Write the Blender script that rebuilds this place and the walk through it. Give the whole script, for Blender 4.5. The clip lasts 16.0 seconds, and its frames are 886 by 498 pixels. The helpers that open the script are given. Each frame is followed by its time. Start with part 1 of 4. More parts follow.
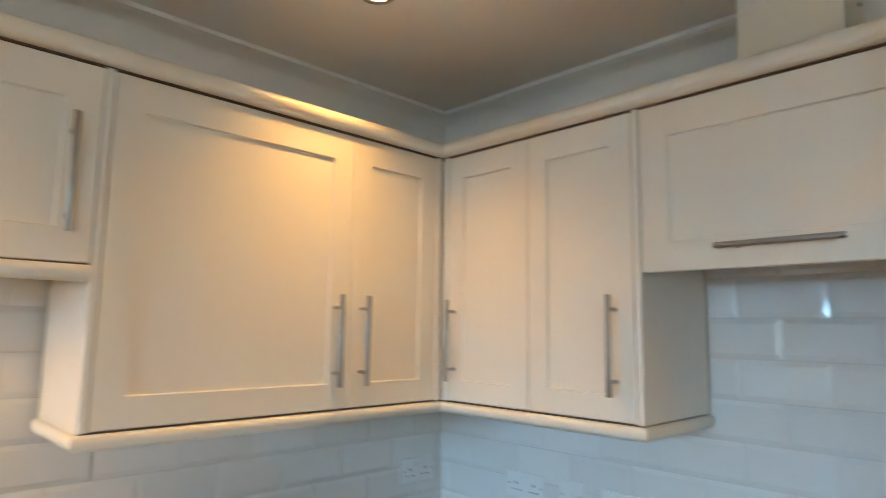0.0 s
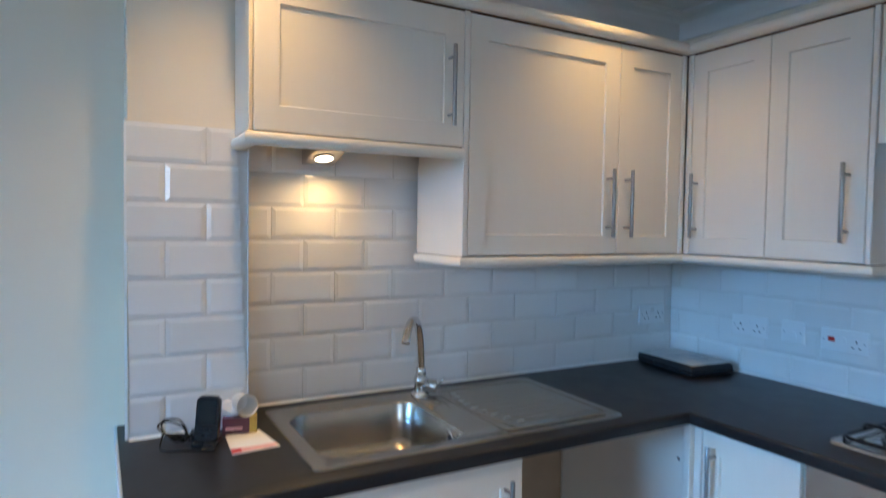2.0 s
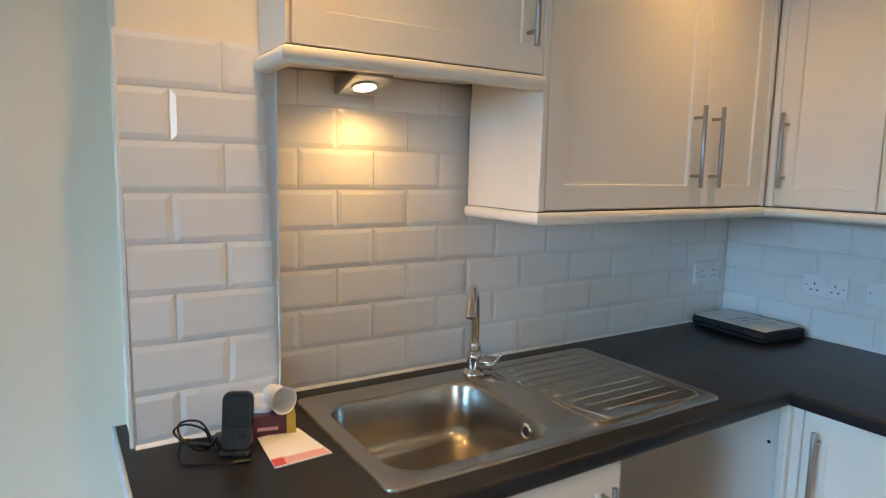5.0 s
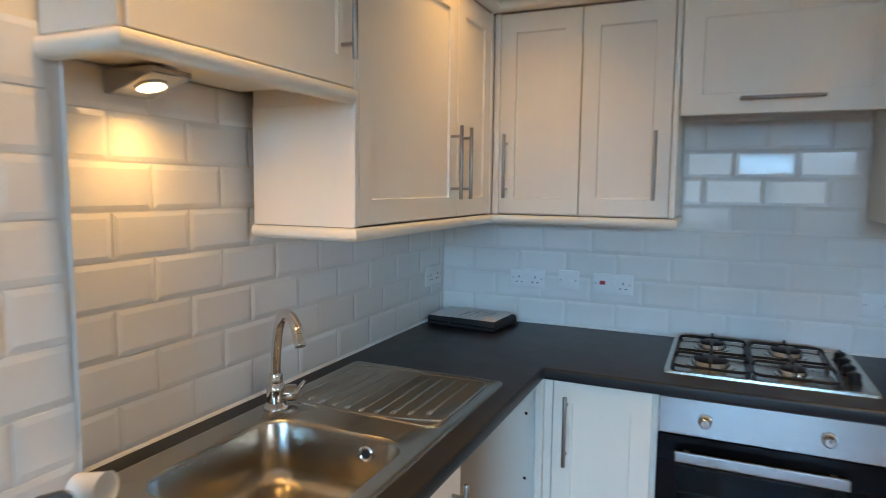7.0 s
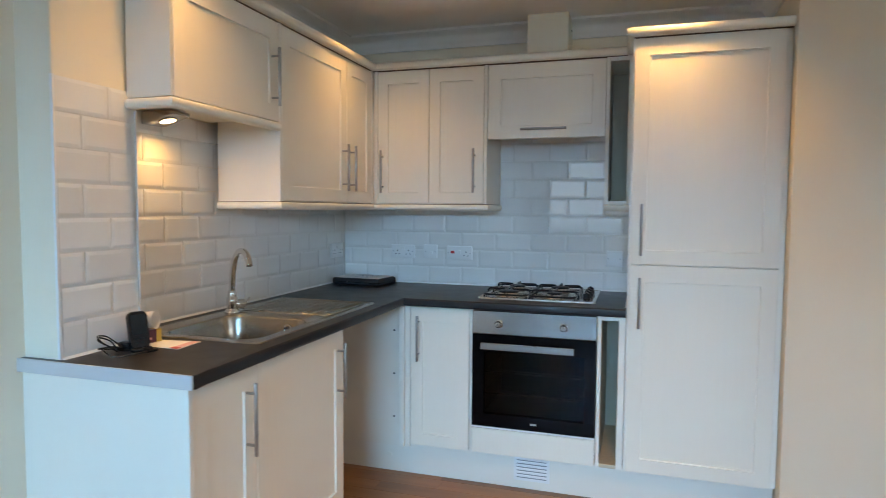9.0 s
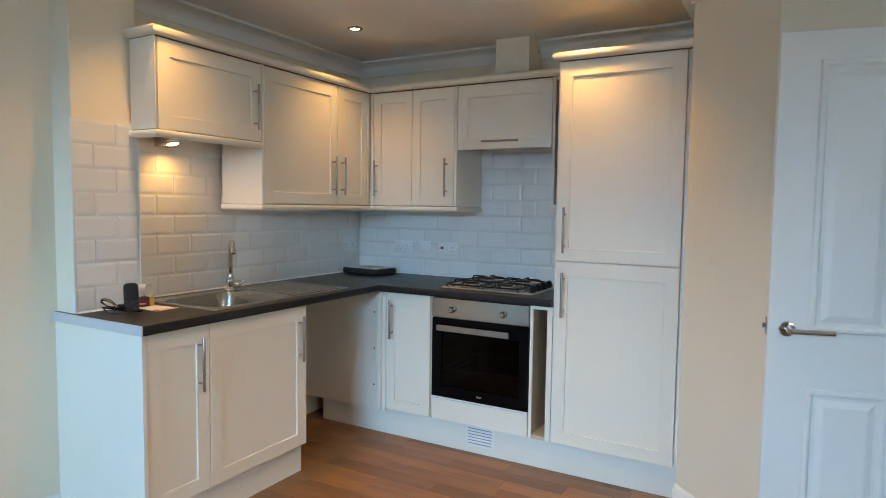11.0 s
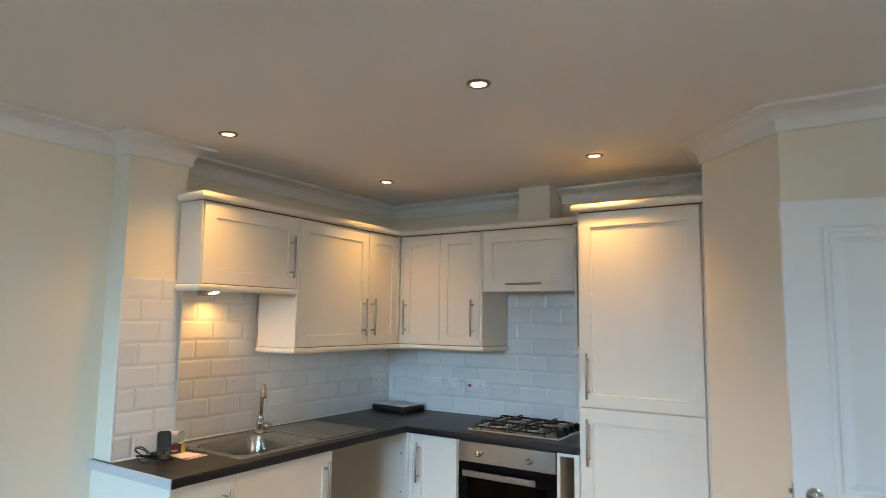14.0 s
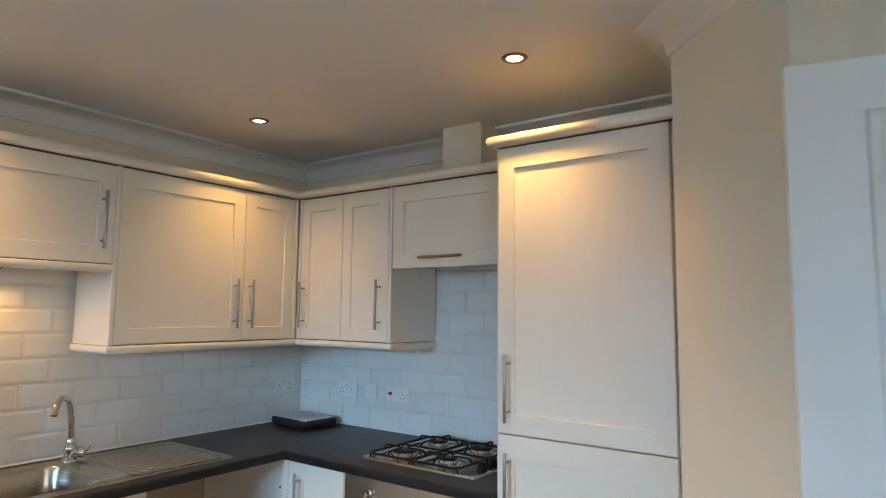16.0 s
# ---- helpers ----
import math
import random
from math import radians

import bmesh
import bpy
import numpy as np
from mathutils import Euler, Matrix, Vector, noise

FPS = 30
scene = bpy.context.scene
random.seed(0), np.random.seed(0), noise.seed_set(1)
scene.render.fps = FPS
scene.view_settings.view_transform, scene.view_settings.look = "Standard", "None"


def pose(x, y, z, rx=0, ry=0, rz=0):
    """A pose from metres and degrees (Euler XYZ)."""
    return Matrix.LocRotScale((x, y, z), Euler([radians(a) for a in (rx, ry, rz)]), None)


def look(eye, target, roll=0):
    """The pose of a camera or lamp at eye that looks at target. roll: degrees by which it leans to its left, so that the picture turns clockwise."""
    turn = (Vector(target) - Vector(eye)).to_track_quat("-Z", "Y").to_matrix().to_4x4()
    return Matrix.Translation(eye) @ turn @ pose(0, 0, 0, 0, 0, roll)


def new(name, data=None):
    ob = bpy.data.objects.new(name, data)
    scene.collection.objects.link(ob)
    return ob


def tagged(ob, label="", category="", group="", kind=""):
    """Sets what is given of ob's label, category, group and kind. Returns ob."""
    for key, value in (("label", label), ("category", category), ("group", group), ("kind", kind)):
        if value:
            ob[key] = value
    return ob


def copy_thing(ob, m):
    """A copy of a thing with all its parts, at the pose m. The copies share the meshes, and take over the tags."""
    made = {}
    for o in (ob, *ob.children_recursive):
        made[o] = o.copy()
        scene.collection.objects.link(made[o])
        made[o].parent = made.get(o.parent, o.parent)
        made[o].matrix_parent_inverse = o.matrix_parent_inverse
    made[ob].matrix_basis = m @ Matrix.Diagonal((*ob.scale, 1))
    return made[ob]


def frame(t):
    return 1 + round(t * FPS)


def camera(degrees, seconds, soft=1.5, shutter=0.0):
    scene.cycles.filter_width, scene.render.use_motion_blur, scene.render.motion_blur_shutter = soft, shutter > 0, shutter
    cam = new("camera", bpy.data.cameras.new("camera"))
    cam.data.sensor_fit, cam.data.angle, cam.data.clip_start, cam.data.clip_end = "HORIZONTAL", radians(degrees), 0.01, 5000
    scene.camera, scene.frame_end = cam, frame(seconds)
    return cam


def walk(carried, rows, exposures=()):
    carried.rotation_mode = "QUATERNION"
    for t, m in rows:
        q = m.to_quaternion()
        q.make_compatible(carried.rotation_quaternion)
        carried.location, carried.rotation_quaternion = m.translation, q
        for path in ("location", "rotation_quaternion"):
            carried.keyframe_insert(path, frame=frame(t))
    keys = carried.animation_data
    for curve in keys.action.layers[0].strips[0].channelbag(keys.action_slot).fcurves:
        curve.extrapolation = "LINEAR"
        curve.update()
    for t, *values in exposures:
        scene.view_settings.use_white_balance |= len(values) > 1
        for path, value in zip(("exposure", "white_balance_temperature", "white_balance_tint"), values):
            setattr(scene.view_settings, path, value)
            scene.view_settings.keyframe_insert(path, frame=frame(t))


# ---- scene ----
cam = camera(70.7, 16.0, soft=0.6, shutter=0.5)
PATH = [
    (0, (-1.587, -1.628, 1.578), (-0.205, -0.205, 1.831), 0.8),
    (0.5, (-1.672, -1.636, 1.577), (-0.608, 0.03, 1.883), 1.3),
    (1, (-1.93, -1.682, 1.533), (-1.037, 0.081, 1.841), 1.6),
    (1.5, (-2.091, -1.696, 1.527), (-1.172, 0.071, 1.701), 1.2),
    (2, (-2.169, -1.879, 1.47), (-1.204, -0.129, 1.389), 0.9),
    (2.5, (-2.26, -1.988, 1.473), (-1.293, -0.253, 1.243), 1.1),
    (3, (-2.271, -1.998, 1.467), (-1.284, -0.275, 1.222), 1.1),
    (3.5, (-2.256, -2.0, 1.461), (-1.237, -0.296, 1.218), 1.1),
    (4, (-2.274, -1.888, 1.448), (-1.241, -0.195, 1.192), 1.2),
    (4.2, (-2.265, -1.794, 1.453), (-1.233, -0.101, 1.194), 1.2),
    (6.5, (-2.193, -1.104, 1.486), (-0.644, 0.143, 1.271), 1.0),
    (7, (-2.481, -1.091, 1.472), (-0.664, -0.28, 1.273), 0.6),
    (7.5, (-2.826, -1.132, 1.435), (-0.974, -0.392, 1.283), 0.4),
    (8, (-3.103, -1.236, 1.41), (-1.206, -0.614, 1.298), 0.1),
    (8.5, (-3.404, -1.458, 1.378), (-1.501, -0.854, 1.263), 0.2),
    (9, (-3.462, -1.695, 1.346), (-1.556, -1.101, 1.22), 0.4),
    (11.3, (-3.634, -2.826, 1.388), (-1.919, -1.805, 1.256), 0.8),
    (11.5, (-3.665, -2.885, 1.421), (-1.958, -1.852, 1.292), 0.8),
    (12, (-3.722, -2.935, 1.517), (-2.02, -1.891, 1.395), 0.7),
    (12.5, (-3.743, -2.931, 1.568), (-2.051, -1.87, 1.66), 0.5),
    (13, (-3.739, -2.917, 1.617), (-2.065, -1.841, 1.812), 0.5),
    (13.5, (-3.728, -2.912, 1.599), (-2.061, -1.831, 1.823), 0.5),
    (14, (-3.654, -2.831, 1.54), (-1.989, -1.746, 1.762), 0.7),
    (14.5, (-3.449, -2.702, 1.528), (-1.788, -1.611, 1.747), 0.6),
    (15, (-3.043, -2.751, 1.459), (-1.375, -1.669, 1.676), 0.1),
    (15.5, (-2.708, -2.841, 1.508), (-1.069, -1.711, 1.701), 0.5),
    (16, (-2.447, -2.792, 1.519), (-0.84, -1.617, 1.717), 0.5),
]
# seconds, stops, kelvin, tint: the film camera's own drift
EXPOSURES = [
    (0, 0.36, 9000, 18), (0.5, 0.2, 8000, 17), (1, 0.0, 6600, 15), (2, -0.1, 6000, 14), (2.6, -0.04, 6700, 15),
    (3.5, -0.01, 7200, 16), (4.2, 0.0, 7400, 16), (6.5, -0.03, 8000, 18), (7.5, -0.04, 8000, 17), (9, -0.06, 8150, 18),
    (11.5, -0.08, 8700, 18), (12.5, 0.0, 9000, 19), (13.5, 0.06, 9000, 19), (14.5, 0.05, 8700, 18), (16, 0.06, 8400, 18),
]
walk(cam, [(t, look(eye, target, roll)) for t, eye, target, roll in PATH], EXPOSURES)

# ---- world, daylight, lamps ----
CEIL = 2.36
world = bpy.data.worlds.new("world")
scene.world = world
world.use_nodes = True
wn = world.node_tree
sky = wn.nodes.new("ShaderNodeTexSky")
sky.sky_type = "NISHITA"
sky.sun_disc = False
sky.sun_elevation = radians(32)
sky.sun_rotation = radians(120)
wn.links.new(sky.outputs["Color"], wn.nodes["Background"].inputs["Color"])
wn.nodes["Background"].inputs["Strength"].default_value = 0.06

WIN_Y0, WIN_Y1, WIN_Z0, WIN_Z1, WIN_X = -2.5, -0.35, 1.05, 2.10, -6.5


def lamp(name, kind, m, energy, colour, size=0.05, size_y=0.0, angle=120, blend=0.6):
    data = bpy.data.lights.new(name, kind)
    data.energy, data.color = energy, colour
    if kind == "AREA":
        data.shape, data.size, data.size_y = "RECTANGLE", size, size_y
    else:
        data.shadow_soft_size, data.spot_size, data.spot_blend = size, radians(angle), blend
    ob = new(name, data)
    ob.matrix_basis = m
    return ob


DAY = (0.18, 0.53, 1.0)
WARM = (1.0, 0.625, 0.225)
DOWNLIGHTS = [(-1.883, -0.51), (-0.738, -0.518), (-1.823, -1.778), (-0.692, -1.796)]
DOWN_WATTS = [31, 21, 76, 32]             # unequal watts, tuned to even out the warm light on the doors
# sky's light through the wide window: strip lamp raised to keep upper cabinets dim
SKY_X, SKY_Z0, SKY_Z1 = WIN_X - 2.5, 1.95, 2.70
day = lamp("window_daylight", "AREA", look((SKY_X + 0.04, -1.55, (SKY_Z0 + SKY_Z1) / 2), (0, -1.4, 0.8)), 285, DAY, 3.4, SKY_Z1 - SKY_Z0)
day.data.spread = radians(104)
# added fill light for sink wall and ceiling, through an unseen back-wall window
W2_X0, W2_X1, W2_Z0, W2_Z1, BACK = -4.6, -3.0, 0.95, 2.10, -4.6
back_fill = lamp("back_fill_light", "AREA", look(((W2_X0 + W2_X1) / 2, BACK - 0.42, 1.76), ((W2_X0 + W2_X1) / 2 + 0.35, BACK + 0.58, 1.76 - math.tan(radians(12)))), 28, (0.58, 0.80, 1.0), W2_X1 - W2_X0, 0.85)
back_fill.data.spread = radians(170)
for (lx, ly), watts in zip(DOWNLIGHTS, DOWN_WATTS):
    lamp("downlight_lamp", "SPOT", pose(lx, ly, CEIL - 0.012), watts, WARM, 0.03, angle=112, blend=1.0)


# ---- mesh helpers ----
def thing(name, at, label, category, group="", kind="", turn=0.0):
    ob = new(name)
    ob.empty_display_size = 0.05
    ob.matrix_basis = pose(*at, 0, 0, turn)
    return tagged(ob, label, category, group, kind)


def part(name, bm, material, parent=None, label="", smooth=False, local=False):
    """One mesh object from bm. World coordinates are brought into the thing's own unless local."""
    root = parent
    while root is not None and root.parent is not None:
        root = root.parent
    if root is not None and not local:
        bm.transform(root.matrix_basis.inverted())
    bmesh.ops.recalc_face_normals(bm, faces=bm.faces[:])
    me = bpy.data.meshes.new(name)
    bm.to_mesh(me)
    bm.free()
    if smooth:
        me.shade_smooth()
        me.set_sharp_from_angle(angle=radians(40))
    me.materials.append(material)
    ob = new(name, me)
    if parent is not None:
        ob.parent = parent
    if label:
        ob["label"] = label
    return ob


def box(lo, hi, bevel=0.0, seg=2, bm=None):
    """A box, its edges rounded; added to bm if one is given."""
    own = bmesh.new()
    c = [(a + b) / 2 for a, b in zip(lo, hi)]
    s = [abs(b - a) for a, b in zip(lo, hi)]
    bmesh.ops.create_cube(own, size=1, matrix=Matrix.Translation(c) @ Matrix.Diagonal((*s, 1)))
    if bevel > 0:
        bmesh.ops.bevel(own, geom=own.edges[:], offset=min(bevel, min(s) * 0.45), segments=seg, profile=0.5, affect="EDGES")
    return add(bm, own)


def add(bm, own):
    if bm is None:
        return own
    me = bpy.data.meshes.new("tmp")
    own.to_mesh(me)
    own.free()
    bm.from_mesh(me)
    bpy.data.meshes.remove(me)
    return bm


def cylinder(a, b, r, seg=20, r2=None, bevel=0.0, bm=None):
    own = bmesh.new()
    a, b = Vector(a), Vector(b)
    m = Matrix.Translation((a + b) / 2) @ (b - a).to_track_quat("Z", "Y").to_matrix().to_4x4()
    bmesh.ops.create_cone(own, cap_ends=True, segments=seg, radius1=r, radius2=r if r2 is None else r2, depth=(b - a).length, matrix=m)
    if bevel > 0:
        rim = [e for e in own.edges if any(len(f.verts) > 4 for f in e.link_faces)]
        bmesh.ops.bevel(own, geom=rim, offset=bevel, segments=2, profile=0.5, affect="EDGES")
    return add(bm, own)


def tube(points, r, seg=10, closed=False, bm=None, radii=None):
    """A round bar along a line of points."""
    own = bmesh.new()
    pts = [Vector(p) for p in points]
    n = len(pts)
    rings, side = [], None
    for i, p in enumerate(pts):
        before, after = (pts[i - 1], pts[(i + 1) % n]) if closed else (pts[max(i - 1, 0)], pts[min(i + 1, n - 1)])
        way = (after - before).normalized()
        if side is None:
            side = way.orthogonal().normalized()
        side = (side - way * side.dot(way)).normalized()
        up = way.cross(side)
        rr = radii[i] if radii else r
        rings.append([own.verts.new(p + (side * math.cos(2 * math.pi * k / seg) + up * math.sin(2 * math.pi * k / seg)) * rr) for k in range(seg)])
    for i in range(n if closed else n - 1):
        a, b = rings[i], rings[(i + 1) % n]
        for k in range(seg):
            own.faces.new((a[k], a[(k + 1) % seg], b[(k + 1) % seg], b[k]))
    if not closed:
        own.faces.new(rings[0]), own.faces.new(rings[-1])
    return add(bm, own)


def lathe(profile, at, seg=28, bm=None):
    """Turned about z through at; profile of (radius, height)."""
    own = bmesh.new()
    rings = []
    for r, h in profile:
        rings.append([own.verts.new((at[0] + r * math.cos(2 * math.pi * k / seg), at[1] + r * math.sin(2 * math.pi * k / seg), at[2] + h)) for k in range(seg)])
    for a, b in zip(rings, rings[1:]):
        for k in range(seg):
            own.faces.new((a[k], a[(k + 1) % seg], b[(k + 1) % seg], b[k]))
    own.faces.new(rings[0]), own.faces.new(rings[-1])
    return add(bm, own)


def prism(outline, z0, z1, holes=(), bm=None):
    """An upright prism over a plan outline, with holes right through it."""
    own = bmesh.new()
    for loop in (outline, *holes):
        vs = [own.verts.new((x, y, z0)) for x, y in loop]
        for i in range(len(vs)):
            own.edges.new((vs[i - 1], vs[i]))
    bmesh.ops.triangle_fill(own, edges=own.edges[:], use_beauty=True)
    top = bmesh.ops.extrude_face_region(own, geom=own.faces[:])
    bmesh.ops.translate(own, vec=(0, 0, z1 - z0), verts=[v for v in top["geom"] if isinstance(v, bmesh.types.BMVert)])
    return add(bm, own)


def sweep(path, profile, closed=False, bm=None):
    """A moulding along a plan line, mitred at its corners; profile of (distance to the right of the line, height)."""
    own = bmesh.new()
    pts = [Vector(p) for p in path]
    n = len(pts)
    rings = []
    for i, p in enumerate(pts):
        before = pts[i - 1] if closed or i > 0 else None
        after = pts[(i + 1) % n] if closed or i < n - 1 else None
        sides = []
        for a, b in ((before, p), (p, after)):
            if a is not None and b is not None:
                d = (b - a).normalized()
                sides.append(Vector((d.y, -d.x)))
        m = sides[0] if len(sides) == 1 else (sides[0] + sides[1]) / (1 + sides[0].dot(sides[1]))
        rings.append([own.verts.new((p.x + m.x * u, p.y + m.y * u, z)) for u, z in profile])
    k = len(profile)
    for i in range(n if closed else n - 1):
        a, b = rings[i], rings[(i + 1) % n]
        for j in range(k):
            own.faces.new((a[j], a[(j + 1) % k], b[(j + 1) % k], b[j]))
    if not closed:
        own.faces.new(rings[0]), own.faces.new(rings[-1])
    return add(bm, own)


def rounded(x0, x1, y0, y1, r, n=6):
    pts = []
    for cx, cy, a0 in ((x1 - r, y1 - r, 0), (x0 + r, y1 - r, 90), (x0 + r, y0 + r, 180), (x1 - r, y0 + r, 270)):
        for k in range(n + 1):
            a = radians(a0 + 90 * k / n)
            pts.append((cx + r * math.cos(a), cy + r * math.sin(a)))
    return pts


def curve_points(points, steps=8, closed=False):
    """A smooth line through the points."""
    pts = [Vector(p) for p in points]
    n = len(pts)
    out = []
    for i in range(n if closed else n - 1):
        if closed:
            p0, p1, p2, p3 = pts[i - 1], pts[i], pts[(i + 1) % n], pts[(i + 2) % n]
        else:
            p0, p1, p2, p3 = pts[max(i - 1, 0)], pts[i], pts[i + 1], pts[min(i + 2, n - 1)]
        for k in range(steps):
            t = k / steps
            out.append(0.5 * ((2 * p1) + (p2 - p0) * t + (2 * p0 - 5 * p1 + 4 * p2 - p3) * t * t + (3 * p1 - p0 - 3 * p2 + p3) * t ** 3))
    if not closed:
        out.append(pts[-1])
    return out


# the lit bulbs of the spotlight bar in the middle of the room
BAR_X, BAR_Y = -3.20, -1.47
for dx_, dy_ in ((0.0, -0.17), (0.0, 0.0), (0.0, 0.17)):
    lamp("spot_bar_lamp", "SPOT", pose(BAR_X + dx_, BAR_Y + dy_, CEIL - 0.080, 180), 9.0, WARM, 0.02, angle=165, blend=1.0)

# ---- materials ----
def mat(name, colour, rough=0.5, metal=0.0, var=0.06, scale=(6, 6, 6), bump=0.05, grain=(90, 90, 90), depth=0.001, each=0.0,
        coat=0.0, big=0.05, rough_var=0.06, alpha=1.0, spec=0.5):
    m = bpy.data.materials.new(name)
    m.use_nodes = True
    nt = m.node_tree
    b = nt.nodes["Principled BSDF"]
    N, L = nt.nodes.new, nt.links.new
    co = N("ShaderNodeTexCoord")

    def tex(sc, detail=4.0):
        mp = N("ShaderNodeMapping")
        mp.inputs["Scale"].default_value = sc
        L(co.outputs["Object"], mp.inputs["Vector"])
        n = N("ShaderNodeTexNoise")
        n.inputs["Scale"].default_value = 1.0
        n.inputs["Detail"].default_value = detail
        L(mp.outputs["Vector"], n.inputs["Vector"])
        return n.outputs["Fac"]

    def mix(fac, a, c):
        n = N("ShaderNodeMix")
        n.data_type = "RGBA"
        L(fac, n.inputs["Factor"])
        for sock, v in ((n.inputs["A"], a), (n.inputs["B"], c)):
            if isinstance(v, tuple):
                sock.default_value = (*v, 1)
            else:
                L(v, sock)
        return n.outputs["Result"]

    def scaled(k):
        return tuple(min(1.0, v * k) for v in colour)

    fine, coarse = tex(scale), tex((1.3, 1.3, 1.3), 2.0)
    col = mix(fine, scaled(1 - var), scaled(1 + var))
    if big > 0:
        shade = N("ShaderNodeMapRange")
        shade.inputs["From Min"].default_value, shade.inputs["From Max"].default_value = 0.3, 0.7
        shade.inputs["To Min"].default_value, shade.inputs["To Max"].default_value = 1 - big, 1.0
        L(coarse, shade.inputs["Value"])
        mul = N("ShaderNodeVectorMath")
        mul.operation = "SCALE"
        L(col, mul.inputs[0]), L(shade.outputs["Result"], mul.inputs["Scale"])
        col = mul.outputs["Vector"]
    if each > 0:
        info = N("ShaderNodeObjectInfo")
        rng = N("ShaderNodeMapRange")
        rng.inputs["To Min"].default_value, rng.inputs["To Max"].default_value = 1 - each, 1 + each * 0.4
        L(info.outputs["Random"], rng.inputs["Value"])
        mul = N("ShaderNodeVectorMath")
        mul.operation = "SCALE"
        L(col, mul.inputs[0]), L(rng.outputs["Result"], mul.inputs["Scale"])
        col = mul.outputs["Vector"]
    L(col, b.inputs["Base Color"])
    rr = N("ShaderNodeMapRange")
    rr.inputs["To Min"].default_value, rr.inputs["To Max"].default_value = max(0.02, rough - rough_var), min(1, rough + rough_var)
    L(tex((14, 14, 14), 3.0), rr.inputs["Value"])
    L(rr.outputs["Result"], b.inputs["Roughness"])
    b.inputs["Metallic"].default_value = metal
    b.inputs["Specular IOR Level"].default_value = spec
    b.inputs["Coat Weight"].default_value = coat
    b.inputs["Coat Roughness"].default_value = 0.08
    if bump > 0:
        bp = N("ShaderNodeBump")
        bp.inputs["Strength"].default_value, bp.inputs["Distance"].default_value = bump, depth
        L(tex(grain, 5.0), bp.inputs["Height"])
        L(bp.outputs["Normal"], b.inputs["Normal"])
    return m


def plain(name, colour, rough=0.4, metal=0.0, emit=0.0, emit_colour=None):
    m = bpy.data.materials.new(name)
    m.use_nodes = True
    b = m.node_tree.nodes["Principled BSDF"]
    b.inputs["Base Color"].default_value = (*colour, 1)
    b.inputs["Roughness"].default_value, b.inputs["Metallic"].default_value = rough, metal
    if emit:
        b.inputs["Emission Color"].default_value = (*(emit_colour or colour), 1)
        b.inputs["Emission Strength"].default_value = emit
    return m


CREAM = (0.80, 0.735, 0.625)
M_door = mat("cream_foil_upright_grain", CREAM, 0.42, var=0.018, scale=(70, 70, 3), bump=0.10, grain=(260, 260, 7), depth=0.0005, big=0.03)
M_carcass = mat("cream_melamine", (0.80, 0.74, 0.64), 0.45, var=0.02, bump=0.06, grain=(300, 300, 300), depth=0.0003)
M_panel = mat("cream_end_panel", (0.80, 0.75, 0.66), 0.4, var=0.02, bump=0.06, grain=(200, 200, 8), depth=0.0004)
M_mould = mat("cream_foil_moulding", (0.81, 0.74, 0.63), 0.36, var=0.03, scale=(20, 20, 20), bump=0.08, grain=(120, 120, 120), depth=0.0004)
M_tile = mat("white_glazed_tile", (0.80, 0.78, 0.745), 0.06, spec=0.8, var=0.02, scale=(9, 9, 9), bump=0.16, grain=(16, 16, 16), depth=0.0022, each=0.05, big=0.02, rough_var=0.03)
M_grout = mat("pale_grout", (0.68, 0.655, 0.61), 0.85, var=0.08, scale=(60, 60, 60), bump=0.3, grain=(300, 300, 300))
M_wall = mat("magnolia_emulsion", (0.80, 0.715, 0.575), 0.75, var=0.02, scale=(3, 3, 3), bump=0.18, grain=(130, 130, 130), depth=0.0008, big=0.04)
M_ceil = mat("white_ceiling_emulsion", (0.84, 0.825, 0.80), 0.85, var=0.02, scale=(2, 2, 2), bump=0.14, grain=(90, 90, 90), depth=0.0008, big=0.04)
M_cove = mat("white_painted_plaster", (0.80, 0.78, 0.75), 0.6, var=0.02, bump=0.12, grain=(80, 80, 80), depth=0.0008)
M_gloss = mat("white_satin_paint", (0.80, 0.80, 0.78), 0.42, var=0.008, bump=0.05, grain=(60, 60, 12), depth=0.0005, big=0.01, rough_var=0.02)
M_top = mat("charcoal_laminate", (0.0145, 0.015, 0.017), 0.36, var=0.5, scale=(160, 160, 160), bump=0.2, grain=(420, 420, 420), depth=0.0004, rough_var=0.06, spec=0.28)
M_alu = mat("satin_grey_edging", (0.42, 0.43, 0.44), 0.38, metal=0.55, var=0.03, bump=0.05)
M_edge = mat("pale_satin_edging", (0.60, 0.61, 0.62), 0.35, metal=0.25, var=0.03, bump=0.05)
M_steel = mat("brushed_stainless", (0.47, 0.44, 0.395), 0.23, metal=1.0, var=0.02, scale=(3, 60, 60), bump=0.03, grain=(6, 300, 300), depth=0.0002, rough_var=0.04, big=0.0)
M_fascia = mat("brushed_oven_steel", (0.50, 0.49, 0.48), 0.22, metal=1.0, var=0.05, scale=(200, 3, 200), bump=0.10, grain=(420, 6, 420), depth=0.0003)
M_bar = mat("satin_nickel_bar", (0.38, 0.36, 0.335), 0.30, metal=1.0, var=0.04, bump=0.04, grain=(300, 300, 300), depth=0.0002)
M_bezel = mat("dull_bronze_steel", (0.30, 0.27, 0.23), 0.35, metal=1.0, var=0.05, bump=0.0)
M_chrome = mat("chrome", (0.72, 0.72, 0.73), 0.07, metal=1.0, var=0.01, bump=0.0, rough_var=0.02)
M_black = mat("black_enamel", (0.006, 0.006, 0.007), 0.42, spec=0.25, var=0.2, bump=0.12, grain=(200, 200, 200), depth=0.0004)
